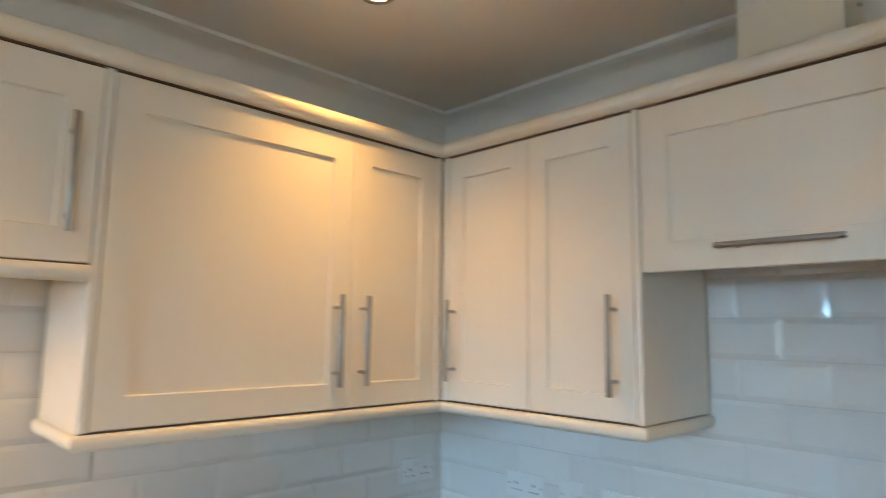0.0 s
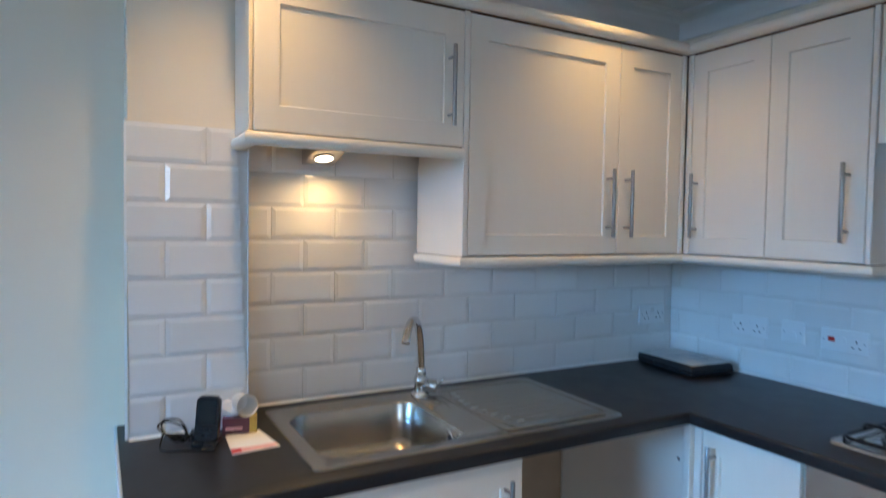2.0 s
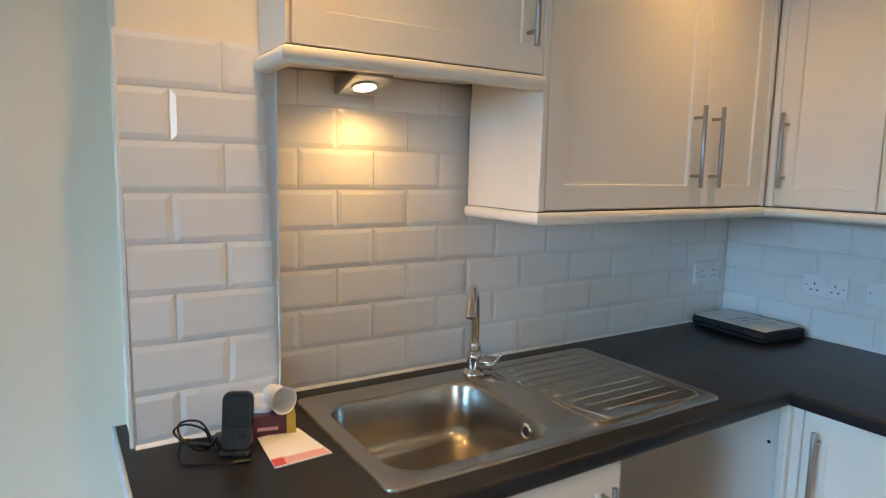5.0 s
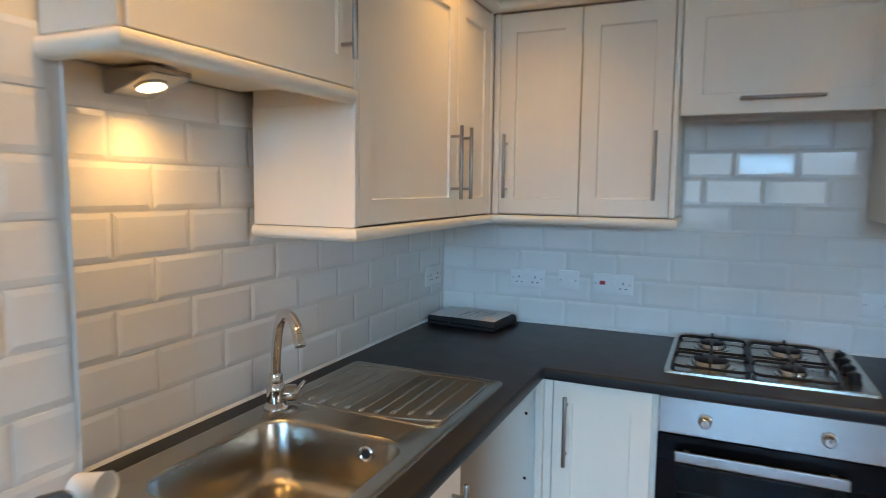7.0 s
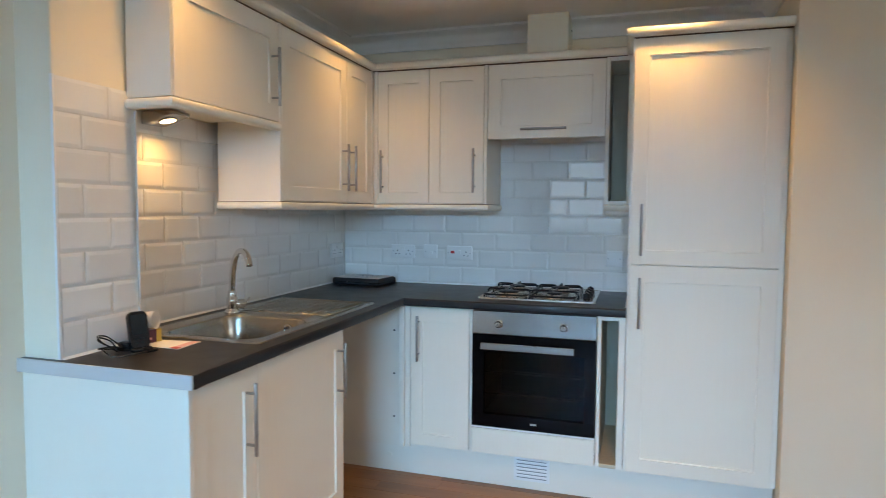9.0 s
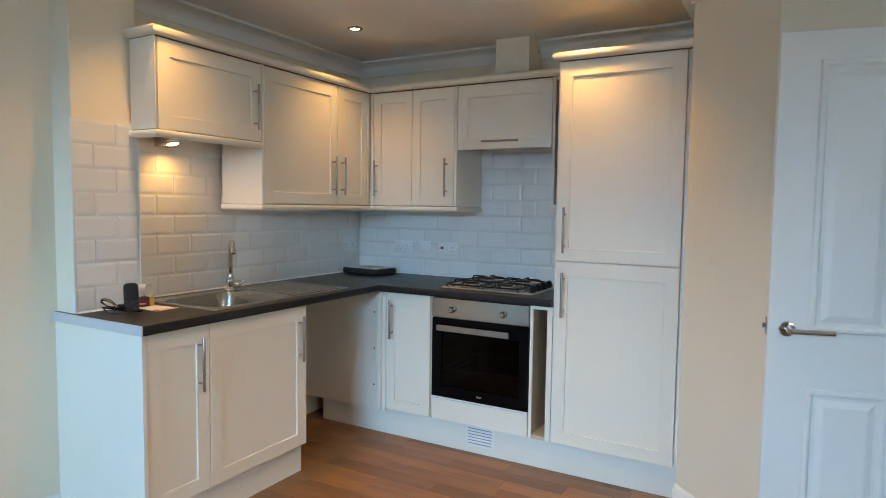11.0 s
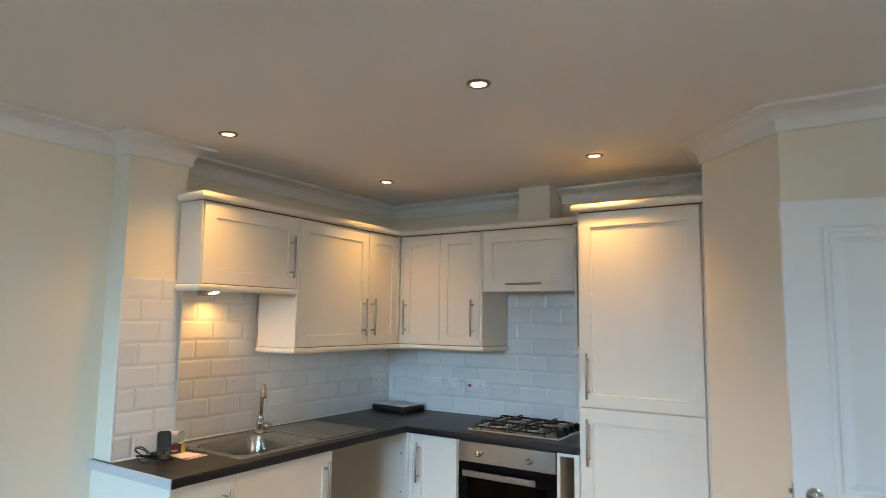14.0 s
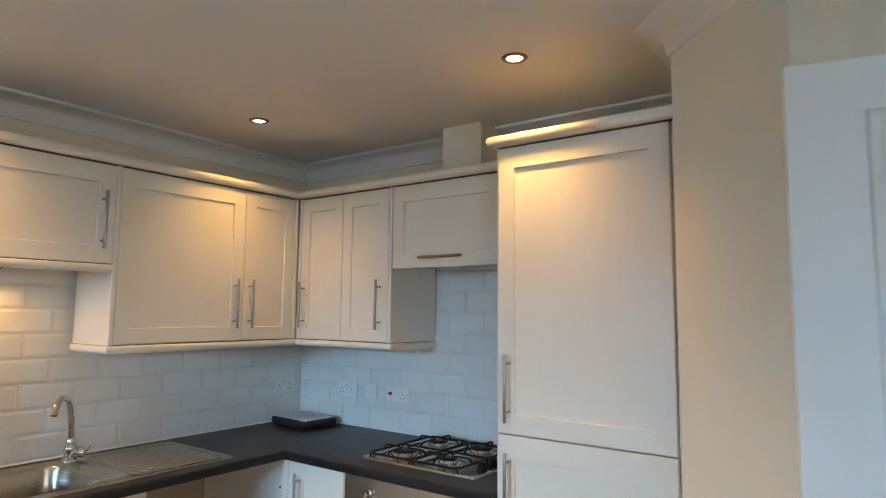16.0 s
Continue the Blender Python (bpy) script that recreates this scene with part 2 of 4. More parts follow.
M_glass = mat("black_oven_glass", (0.003, 0.003, 0.0035), 0.03, spec=0.09, var=0.1, bump=0.0, rough_var=0.02)
M_cavity = mat("dark_enamel_cavity", (0.006, 0.0065, 0.008), 0.35, var=0.2, bump=0.1)
M_plastic = mat("white_moulded_plastic", (0.80, 0.79, 0.77), 0.3, var=0.01, bump=0.0)
M_hole = plain("dark_slot", (0.01, 0.01, 0.01), 0.8)
# grey that paints in the soft shade inside the vent slots
M_slot = plain("slot_shade_grey", (0.25, 0.26, 0.27), 0.6)
M_red = mat("red_rocker", (0.55, 0.02, 0.015), 0.3, var=0.05, bump=0.0)
M_seal = mat("white_sealant", (0.80, 0.79, 0.76), 0.4, var=0.03, scale=(40, 40, 40), bump=0.3, grain=(60, 60, 60), depth=0.002)
# dark brown painted in for the shade at cornice and pelmet joints
M_gap = mat("brown_shadow_gap", (0.16, 0.09, 0.05), 0.8, var=0.1, bump=0.0)
M_chip = mat("pale_chipboard", (0.55, 0.44, 0.31), 0.8, var=0.2, scale=(120, 120, 120), bump=0.3, grain=(200, 200, 200))
M_liner = mat("beige_board_lining", (0.56, 0.47, 0.35), 0.6, var=0.06, scale=(30, 30, 4), bump=0.05)
M_brown = mat("brown_matt_face", (0.40, 0.28, 0.18), 0.9, var=0.15, scale=(8, 8, 8), bump=0.2, grain=(70, 70, 70), depth=0.001)
M_lens = plain("lit_lamp_lens", (1, 0.9, 0.75), 0.3, emit=9.0, emit_colour=(1.0, 0.80, 0.52))
M_rubber = mat("black_soft_plastic", (0.007, 0.007, 0.008), 0.26, spec=0.4, var=0.15, bump=0.1, grain=(300, 300, 300), depth=0.0003)
M_screen = plain("switched_off_screen", (0.014, 0.018, 0.02), 0.15)
M_paper = mat("white_paper", (0.82, 0.80, 0.77), 0.7, var=0.02, bump=0.1, grain=(40, 40, 40), depth=0.001)
M_print = mat("red_print", (0.62, 0.07, 0.07), 0.6, var=0.05, bump=0.0)
M_pink = mat("pink_print", (0.75, 0.38, 0.36), 0.6, var=0.05, bump=0.0)
M_carton = mat("plum_carton", (0.10, 0.025, 0.045), 0.4, var=0.15, scale=(30, 30, 30), bump=0.05)
M_gold = mat("yellow_carton_end", (0.55, 0.40, 0.08), 0.45, var=0.15, scale=(50, 50, 50), bump=0.05)
M_case = mat("black_woven_case", (0.010, 0.010, 0.012), 0.7, var=0.3, scale=(200, 200, 200), bump=0.3, grain=(500, 500, 500), depth=0.0006)
M_ink = plain("grey_print", (0.35, 0.37, 0.42), 0.7)


def wood_floor():
    m = mat("oak_laminate", (0.30, 0.135, 0.050), 0.36, var=0.42, scale=(26, 1.4, 26), bump=0.15, grain=(160, 6, 160), depth=0.0006, each=0.38, big=0.2, rough_var=0.1)
    nt = m.node_tree
    b = nt.nodes["Principled BSDF"]
    N, L = nt.nodes.new, nt.links.new
    old = b.inputs["Base Color"].links[0].from_socket
    co = N("ShaderNodeTexCoord")
    mp = N("ShaderNodeMapping")
    mp.inputs["Scale"].default_value = (6, 2.4, 6)
    L(co.outputs["Object"], mp.inputs["Vector"])
    vo = N("ShaderNodeTexVoronoi")
    vo.inputs["Scale"].default_value = 0.55
    L(mp.outputs["Vector"], vo.inputs["Vector"])
    rg = N("ShaderNodeMapRange")
    rg.inputs["From Min"].default_value, rg.inputs["From Max"].default_value = 0.02, 0.10
    rg.inputs["To Min"].default_value, rg.inputs["To Max"].default_value = 0.5, 1.0
    L(vo.outputs["Distance"], rg.inputs["Value"])
    mul = N("ShaderNodeVectorMath")
    mul.operation = "SCALE"
    L(old, mul.inputs[0]), L(rg.outputs["Result"], mul.inputs["Scale"])
    L(mul.outputs["Vector"], b.inputs["Base Color"])
    return m


M_floor = wood_floor()


def clear_glass():
    m = bpy.data.materials.new("clear_window_glass")
    m.use_nodes = True
    b = m.node_tree.nodes["Principled BSDF"]
    b.inputs["Base Color"].default_value = (1, 1, 1, 1)
    b.inputs["Roughness"].default_value, b.inputs["Transmission Weight"].default_value, b.inputs["IOR"].default_value = 0.0, 1.0, 1.45
    return m


M_clear = clear_glass()


def tinted_glass():
    m = clear_glass()
    m.name = "smoked_oven_glass"
    m.node_tree.nodes["Principled BSDF"].inputs["Base Color"].default_value = (0.24, 0.26, 0.32, 1)
    m.node_tree.nodes["Principled BSDF"].inputs["IOR"].default_value = 1.2
    return m


M_smoke = tinted_glass()


# ---- large structure ----
def structure(name, bm, material, label, category="wall", smooth=False):
    return tagged(part(name, bm, material, None, label, smooth), label, category, "", "structure")


TX, TY, PILY = 0.02, 0.02, -0.14          # faces of the tiles: hob wall, sink wall, pilaster
CAM_SIDE = WIN_X
wall_sink = structure("wall_sink", box((-1.812, 0.03, 0), (0.13, 0.13, CEIL)), M_wall, "magnolia painted wall behind the sink, white tiles above the worktop")
wall_hob = structure("wall_hob", box((0.03, -2.285, 0), (0.13, 0.03, CEIL)), M_wall, "magnolia painted wall behind the hob, white tiles above the worktop")
pilaster = structure("wall_pilaster", box((-2.108, -0.131, 0), (-1.812, 0.13, CEIL), 0.004, 2), M_wall, "shallow painted pier at the end of the worktop, tiled in white")
structure("wall_left", box((CAM_SIDE - 0.1, 0.0, 0), (-2.108, 0.13, CEIL)), M_wall, "plain magnolia painted wall beside the kitchen pier")
structure("wall_diagonal", prism([(-0.63, -2.285), (-1.0, -2.63), (-1.0, -4.6), (0.13, -4.6), (0.13, -2.285)], 0, CEIL), M_wall, "magnolia painted wall with a slanted corner beside the tall cabinet")
bm = box((CAM_SIDE - 0.1, BACK - 0.1, 0), (0.13, BACK, W2_Z0))
box((CAM_SIDE - 0.1, BACK - 0.1, W2_Z1), (0.13, BACK, CEIL), bm=bm)
box((CAM_SIDE - 0.1, BACK - 0.1, W2_Z0), (W2_X0, BACK, W2_Z1), bm=bm)
box((W2_X1, BACK - 0.1, W2_Z0), (0.13, BACK, W2_Z1), bm=bm)
structure("wall_back", bm, M_wall, "plain magnolia painted wall at the back of the room")
bm = box((CAM_SIDE - 0.1, -4.6, 0), (CAM_SIDE, 0.0, WIN_Z0))
box((CAM_SIDE - 0.1, -4.6, WIN_Z1), (CAM_SIDE, 0.0, CEIL), bm=bm)
box((CAM_SIDE - 0.1, -4.6, WIN_Z0), (CAM_SIDE, WIN_Y0, WIN_Z1), bm=bm)
box((CAM_SIDE - 0.1, WIN_Y1, WIN_Z0), (CAM_SIDE, 0.0, WIN_Z1), bm=bm)
structure("wall_window", bm, M_wall, "plain magnolia painted wall with a wide window opening")
structure("ceiling", box((CAM_SIDE - 0.1, -4.7, CEIL), (0.13, 0.13, CEIL + 0.1)), M_ceil, "white painted plaster ceiling", "ceiling")
floor = structure("floor", box((CAM_SIDE - 0.1, -4.7, -0.06), (0.13, 0.13, -0.011)), M_hole, "orange-brown oak laminate plank floor", "floor")

# window: frame, mullions, panes
win = thing("window_1", (WIN_X, (WIN_Y0 + WIN_Y1) / 2, WIN_Z0), "white framed window with clear panes in three lights", "window", kind="structure")
fr = box((WIN_X - 0.07, WIN_Y0, WIN_Z0), (WIN_X - 0.01, WIN_Y0 + 0.06, WIN_Z1), 0.004)
box((WIN_X - 0.07, WIN_Y1 - 0.06, WIN_Z0), (WIN_X - 0.01, WIN_Y1, WIN_Z1), 0.004, bm=fr)
box((WIN_X - 0.07, WIN_Y0 + 0.06, WIN_Z0), (WIN_X - 0.01, WIN_Y1 - 0.06, WIN_Z0 + 0.06), 0.004, bm=fr)
box((WIN_X - 0.07, WIN_Y0 + 0.06, WIN_Z1 - 0.06), (WIN_X - 0.01, WIN_Y1 - 0.06, WIN_Z1), 0.004, bm=fr)
part("window_frame", fr, M_gloss, win)
step = (WIN_Y1 - WIN_Y0 - 0.12) / 3
for k in range(3):
    ya = WIN_Y0 + 0.06 + step * k
    if k:
        part("mullion", box((WIN_X - 0.07, ya - 0.035, WIN_Z0 + 0.06), (WIN_X - 0.01, ya + 0.035, WIN_Z1 - 0.06), 0.004), M_gloss, win)
    pane = part("pane", box((WIN_X - 0.045, ya + (0.035 if k else 0), WIN_Z0 + 0.06), (WIN_X - 0.041, ya + step - (0.035 if k < 2 else 0), WIN_Z1 - 0.06)), M_clear, win)
    pane.visible_shadow = False
part("window_sill", box((WIN_X - 0.005, WIN_Y0 - 0.04, WIN_Z0 - 0.03), (WIN_X + 0.12, WIN_Y1 + 0.04, WIN_Z0 - 0.001), 0.008, 3), M_gloss, win)

# unseen window, added as an opening for the back fill light
win = thing("window_2", ((W2_X0 + W2_X1) / 2, BACK, W2_Z0), "added unseen window with a white frame and two clear panes", "window", kind="structure")
fr = box((W2_X0, BACK - 0.07, W2_Z0), (W2_X0 + 0.06, BACK - 0.01, W2_Z1), 0.004)
box((W2_X1 - 0.06, BACK - 0.07, W2_Z0), (W2_X1, BACK - 0.01, W2_Z1), 0.004, bm=fr)
box((W2_X0 + 0.06, BACK - 0.07, W2_Z0), (W2_X1 - 0.06, BACK - 0.01, W2_Z0 + 0.06), 0.004, bm=fr)
box((W2_X0 + 0.06, BACK - 0.07, W2_Z1 - 0.06), (W2_X1 - 0.06, BACK - 0.01, W2_Z1), 0.004, bm=fr)
part("window_frame", fr, M_gloss, win)
xm = (W2_X0 + W2_X1) / 2
part("mullion", box((xm - 0.035, BACK - 0.07, W2_Z0 + 0.06), (xm + 0.035, BACK - 0.01, W2_Z1 - 0.06), 0.004), M_gloss, win)
for xa, xb in ((W2_X0 + 0.06, xm - 0.035), (xm + 0.035, W2_X1 - 0.06)):
    pane = part("pane", box((xa, BACK - 0.045, W2_Z0 + 0.06), (xb, BACK - 0.041, W2_Z1 - 0.06)), M_clear, win)
    pane.visible_shadow = False

# bright sky beyond the glass
M_sky = plain("bright_sky", (0.7, 0.85, 1.0), 1.0, emit=3.0, emit_colour=(0.50, 0.77, 1.0))
sk_far = structure("backdrop", box((SKY_X - 0.02, -5.2, 1.0), (SKY_X, 2.4, 3.4)), M_sky, "plain bright sky beyond the window", "sky")

# coving round the whole ceiling
cove = [(0.0, CEIL - 0.092), (0.010, CEIL - 0.092), (0.012, CEIL - 0.080)]
for k in range(9):
    a = radians(90 * k / 8)
    cove.append((0.014 + 0.060 * (1 - math.cos(a)), CEIL - 0.076 + 0.058 * math.sin(a)))
cove += [(0.078, CEIL - 0.014), (0.090, CEIL - 0.012), (0.092, CEIL), (0.0, CEIL)]
ROOM = [(CAM_SIDE, 0.0), (-2.108, 0.0), (-2.108, -0.131), (-1.812, -0.131), (-1.812, 0.03), (0.03, 0.03), (0.03, -2.285), (-0.63, -2.285), (-1.0, -2.63), (-1.0, -4.6), (CAM_SIDE, -4.6)]
structure("trim_coving", sweep(ROOM, cove, closed=True), M_cove, "white plaster coving between walls and ceiling", "coving", smooth=True)
skirt = [(0.0, 0.0), (0.018, 0.0), (0.018, 0.088), (0.015, 0.096), (0.010, 0.102), (0.009, 0.112), (0.004, 0.120), (0.0, 0.120)]
structure("baseboard", sweep([(-0.63, -2.285), (-1.0, -2.63), (-1.0, -4.6), (CAM_SIDE, -4.6), (CAM_SIDE, 0.0), (-2.125, 0.0)], skirt), M_gloss, "white gloss skirting board with a moulded top", "skirting board")


# ---- cabinets ----

def facing(side, u, front, z):
    """The pose of a door: its lower left corner, as seen from the room."""
    return pose(u, front, z) if side == "sink" else pose(front, u, z, 0, 0, -90)


def shaker(w, h, frame_w=0.080, thick=0.020, sink_in=0.007):
    """A door with a raised frame round a sunken panel. Front at y = 0, lower left corner at the origin."""
    bm = box((0, 0, 0), (w, thick, h), 0.0025, 2)
    front = min(bm.faces, key=lambda f: f.calc_center_median().y + (0 if f.calc_area() > w * h * 0.5 else 9))
    fw = min(frame_w, w * 0.31)
    bmesh.ops.inset_region(bm, faces=[front], thickness=fw, depth=0)
    for vtx in front.verts:
        if vtx.co.z > h / 2:
            vtx.co.z -= 0.010
    bmesh.ops.inset_region(bm, faces=[front], thickness=0.003, depth=-sink_in)
    bmesh.ops.inset_region(bm, faces=[front], thickness=0.004, depth=0)
    return bm


def bar_handle(parent, m, length=0.226, upright=True):
    """A T-bar handle; m puts its middle on the door's face."""
    way = Vector((0, 0, 1)) if upright else Vector((1, 0, 0))
    c = Vector((0, -0.034, 0))
    h = part("handle", _moved(cylinder(c - way * length / 2, c + way * length / 2, 0.0062, 16, bevel=0.0012), m), M_bar, parent, "satin nickel T-bar handle", True)
    for s in (-1, 1):
        p = way * s * length * 0.355
        part("handle_post", _moved(cylinder(p, p + Vector((0, -0.031, 0)), 0.0045, 12), m), M_bar, h, "", True)
    return h


def _moved(bm, m):
    bm.transform(m)
    return bm


def cabinet_door(cab, side, u0, width, front, z0, z1, handle=None, frame_w=0.082, name="door"):
    """Width runs to the right as seen from the room. handle: (distance from the left edge, middle height, upright)."""
    m = facing(side, u0, front, z0)
    d = part(name, _moved(shaker(width, z1 - z0, frame_w), m), M_door, cab)
    if handle:
        hu, hz, upright = handle
        bar_handle(d, m @ pose(hu, 0, hz - z0), upright=upright)
    return d


WF, WZ0, WZ1 = -0.315, 1.375, 2.083       # wall units: door faces, bottom, top
BF = -0.572                               # base units: door faces

# over the sink: short unit with one wide door
c = thing("wall_cabinet", (-1.55, -0.15, 1.69), "short cream shaker wall cabinet over the sink with one wide door", "cabinet")
part("body", box((-1.846, WF + 0.022, 1.69), (-1.244, -0.142, WZ1), 0.001), M_carcass, c)
part("body_back", box((-1.808, -0.141, 1.70), (-1.244, 0.018, WZ1 - 0.01), 0.001), M_carcass, c)
part("end_panel", box((-1.850, WF + 0.003, 1.692), (-1.8465, -0.142, WZ1), 0.001), M_panel, c)
cabinet_door(c, "sink", -1.838, 0.592, WF, 1.692, WZ1 - 0.004, (0.543, 1.858, True), 0.086)

# double unit
c = thing("wall_cabinet", (-0.79, -0.15, WZ0), "tall cream shaker wall cabinet with a wide and a narrow door", "cabinet")
part("body", box((-1.241, WF + 0.022, WZ0), (-0.327, -0.02, WZ1), 0.001), M_carcass, c)
part("back_batten", box((-1.15, -0.0195, WZ0 + 0.05), (-0.35, 0.018, WZ1 - 0.02), 0.001), M_carcass, c)
part("end_panel", box((-1.2445, WF + 0.004, WZ0 - 0.001), (-1.2412, -0.02, 1.66), 0.001), M_panel, c)
part("end_panel", box((-1.2442, WF - 0.001, WZ0), (-1.2265, WF + 0.0215, WZ1), 0.003), M_panel, c)
cabinet_door(c, "sink", -1.225, 0.585, WF, WZ0 + 0.003, WZ1 - 0.004, (0.538, 1.546, True))
cabinet_door(c, "sink", -0.637, 0.296, WF, WZ0 + 0.003, WZ1 - 0.004, (0.032, 1.546, True), 0.080)
part("corner_post", box((-0.340, WF - 0.003, WZ0), (-0.319, WF + 0.0215, WZ1), 0.004), M_panel, c)

# double unit on the hob wall
c = thing("wall_cabinet", (-0.15, -0.63, WZ0), "cream shaker wall cabinet with two narrow doors beside the extractor", "cabinet")
part("body", box((WF + 0.022, -0.930, WZ0), (0.018, -0.2935, WZ1), 0.001), M_carcass, c)
part("end_panel", box((WF - 0.002, -0.947, WZ0), (0.018, -0.931, WZ1), 0.003), M_panel, c)
part("corner_post", box((WF - 0.003, -0.342, WZ0), (WF + 0.0215, -0.3195, WZ1), 0.004), M_panel, c)
cabinet_door(c, "hob", -0.343, 0.288, WF, WZ0 + 0.003, WZ1 - 0.004, (0.028, 1.546, True), 0.076)
cabinet_door(c, "hob", -0.634, 0.294, WF, WZ0 + 0.003, WZ1 - 0.004, (0.248, 1.546, True), 0.078)

# extractor housing
c = thing("extractor_cabinet", (-0.15, -1.24, 1.705), "cream cabinet over the hob with a lift-up door and built-in extractor", "cabinet")
part("body", box((WF + 0.022, -1.533, 1.752), (0.018, -0.9485, WZ1), 0.001), M_carcass, c)
cabinet_door(c, "hob", -0.951, 0.582, WF, 1.706, WZ1 - 0.004, (0.285, 1.749, False), 0.086)
part("extractor_grille", box((-0.270, -1.50, 1.7485), (-0.01, -0.985, 1.7515), 0.001), M_black, c, "grey metal extractor underside")
for k in range(2):
    part("grease_filter", box((-0.255, -1.475 + 0.245 * k, 1.7462), (-0.05, -1.25 + 0.245 * k, 1.7483), 0.0008), M_alu, c)

# narrow open unit next to the tall cabinet
c = thing("open_wall_unit", (-0.15, -1.59, WZ0), "narrow open cream wall unit beside the tall cabinet", "shelf unit")
for y0, y1 in ((-1.5505, -1.5345), (-1.6535, -1.638)):
    part("side", box((WF + 0.001, y0, WZ0), (0.018, y1, WZ1), 0.0015), M_panel, c)
part("top", box((WF + 0.001, -1.6375, WZ1 - 0.02), (0.018, -1.551, WZ1), 0.0015), M_panel, c)
part("bottom", box((WF + 0.001, -1.6375, WZ0), (0.018, -1.551, WZ0 + 0.018), 0.0015), M_panel, c)
part("back", box((0.006, -1.6375, WZ0 + 0.0185), (0.018, -1.551, WZ1 - 0.0205)), M_liner, c, "beige back board")
for y0, y1 in ((-1.5525, -1.5512), (-1.6373, -1.636)):
    part("lining", box((WF + 0.006, y0, WZ0 + 0.0185), (0.0055, y1, WZ1 - 0.0205)), M_liner, c, "beige inner face")

# cornice and light pelmet
COR = [(-0.004, 0.0), (0.012, 0.0), (0.020, 0.004), (0.025, 0.012), (0.027, 0.021), (0.025, 0.030), (0.019, 0.036), (0.010, 0.039), (-0.03, 0.039), (-0.03, 0.002)]
PEL = [(-0.02, 0.0), (0.004, 0.0), (0.009, -0.004), (0.011, -0.012), (0.010, -0.021), (0.005, -0.028), (-0.004, -0.031), (-0.02, -0.031)]


def run(path, profile, z, name, label, category):
    c = thing(name, (path[0][0], path[0][1], z), label, category)
    part("moulding", sweep(path, [(u, z + h) for u, h in profile]), M_mould, c, smooth=True)
    return c


cor = run([(-1.850, -0.142), (-1.850, WF), (WF, WF), (WF, -1.625)], COR, WZ1 + 0.0035, "cornice", "cream moulded cornice along the tops of the wall cabinets", "cornice")
# dark strip in place of the shaded joint under the cornice
part("shadow_gap", sweep([(-1.848, -0.142), (-1.848, WF + 0.004), (WF + 0.004, WF + 0.004), (WF + 0.004, -1.63)], [(-0.02, WZ1), (0.0, WZ1), (0.0, WZ1 + 0.004), (-0.02, WZ1 + 0.004)]), M_gap, cor, "brown strip painted as the shadow gap")
part("cover", prism([(-1.830, -0.142), (-1.830, WF + 0.02), (WF + 0.02, WF + 0.02), (WF + 0.02, -1.65), (0.02, -1.65), (0.02, 0.02), (-1.80, 0.02), (-1.80, -0.142)], WZ1 + 0.0045, WZ1 + 0.009), M_carcass, cor)
pel = run([(-1.850, -0.142), (-1.850, WF), (-1.246, WF)], PEL, 1.688, "light_pelmet", "cream rounded pelmet under the short cabinet", "pelmet")
# dark strips drawn as shadow lines between doors and pelmets
part("shadow_gap", sweep([(-1.846, -0.15), (-1.846, WF + 0.006), (-1.246, WF + 0.006)], [(-0.012, 1.6885), (0, 1.6885), (0, 1.6915), (-0.012, 1.6915)]), M_gap, pel, "brown strip painted as the shadow gap")
pel = run([(-1.2445, -0.02), (-1.2445, WF), (WF, WF), (WF, -0.947), (0.018, -0.947)], PEL, WZ0 - 0.003, "light_pelmet", "cream rounded pelmet under the tall wall cabinets", "pelmet")
part("shadow_gap", sweep([(-1.240, -0.02), (-1.240, WF + 0.006), (WF + 0.006, WF + 0.006), (WF + 0.006, -0.943), (0.018, -0.943)], [(-0.012, WZ0 - 0.0026), (0, WZ0 - 0.0026), (0, WZ0 - 0.0004), (-0.012, WZ0 - 0.0004)]), M_gap, pel, "brown strip painted as the shadow gap")
pel = run([(WF, -1.5345), (WF, -1.6535)], PEL, WZ0 - 0.001, "light_pelmet", "short cream pelmet under the open unit", "pelmet")

# tall unit
TY0, TY1 = -1.660, -2.262
c = thing("tall_cabinet", (-0.27, -1.96, 0), "tall cream shaker fridge cabinet with two stacked doors", "cabinet")
part("body", box((BF + 0.022, TY1 + 0.002, 0.165), (0.018, TY0 - 0.006, 2.096), 0.001), M_carcass, c)
part("end_panel", box((BF + 0.002, TY0 - 0.0055, 0.165), (0.028, TY0 + 0.004, 2.096), 0.0015), M_panel, c)
part("end_panel", box((BF + 0.012, TY1 - 0.02, 0.165), (0.018, TY1 + 0.0015, 2.096), 0.0015), M_panel, c)
cabinet_door(c, "hob", -1.664, 0.594, BF - 0.006, 1.110, 2.092, (0.045, 1.264, True), 0.086, "upper_door")
cabinet_door(c, "hob", -1.664, 0.594, BF - 0.006, 0.168, 1.106, (0.045, 0.941, True), 0.086, "lower_door")
cor = run([(0.018, TY0 + 0.004), (BF - 0.006, TY0 + 0.004), (BF - 0.006, TY1 - 0.02)], COR, 2.099, "cornice", "cream moulded cornice on the tall cabinet", "cornice")
# the tall cabinet's cornice shade, also put in as a dark strip
part("shadow_gap", sweep([(0.01, TY0), (BF, TY0), (BF, TY1 - 0.018)], [(-0.02, 2.0955), (0, 2.0955), (0, 2.099), (-0.02, 2.099)]), M_gap, cor, "brown strip painted as the shadow gap")
part("cover", box((BF, TY1 - 0.018, 2.1), (0.018, TY0, 2.104)), M_carcass, cor)

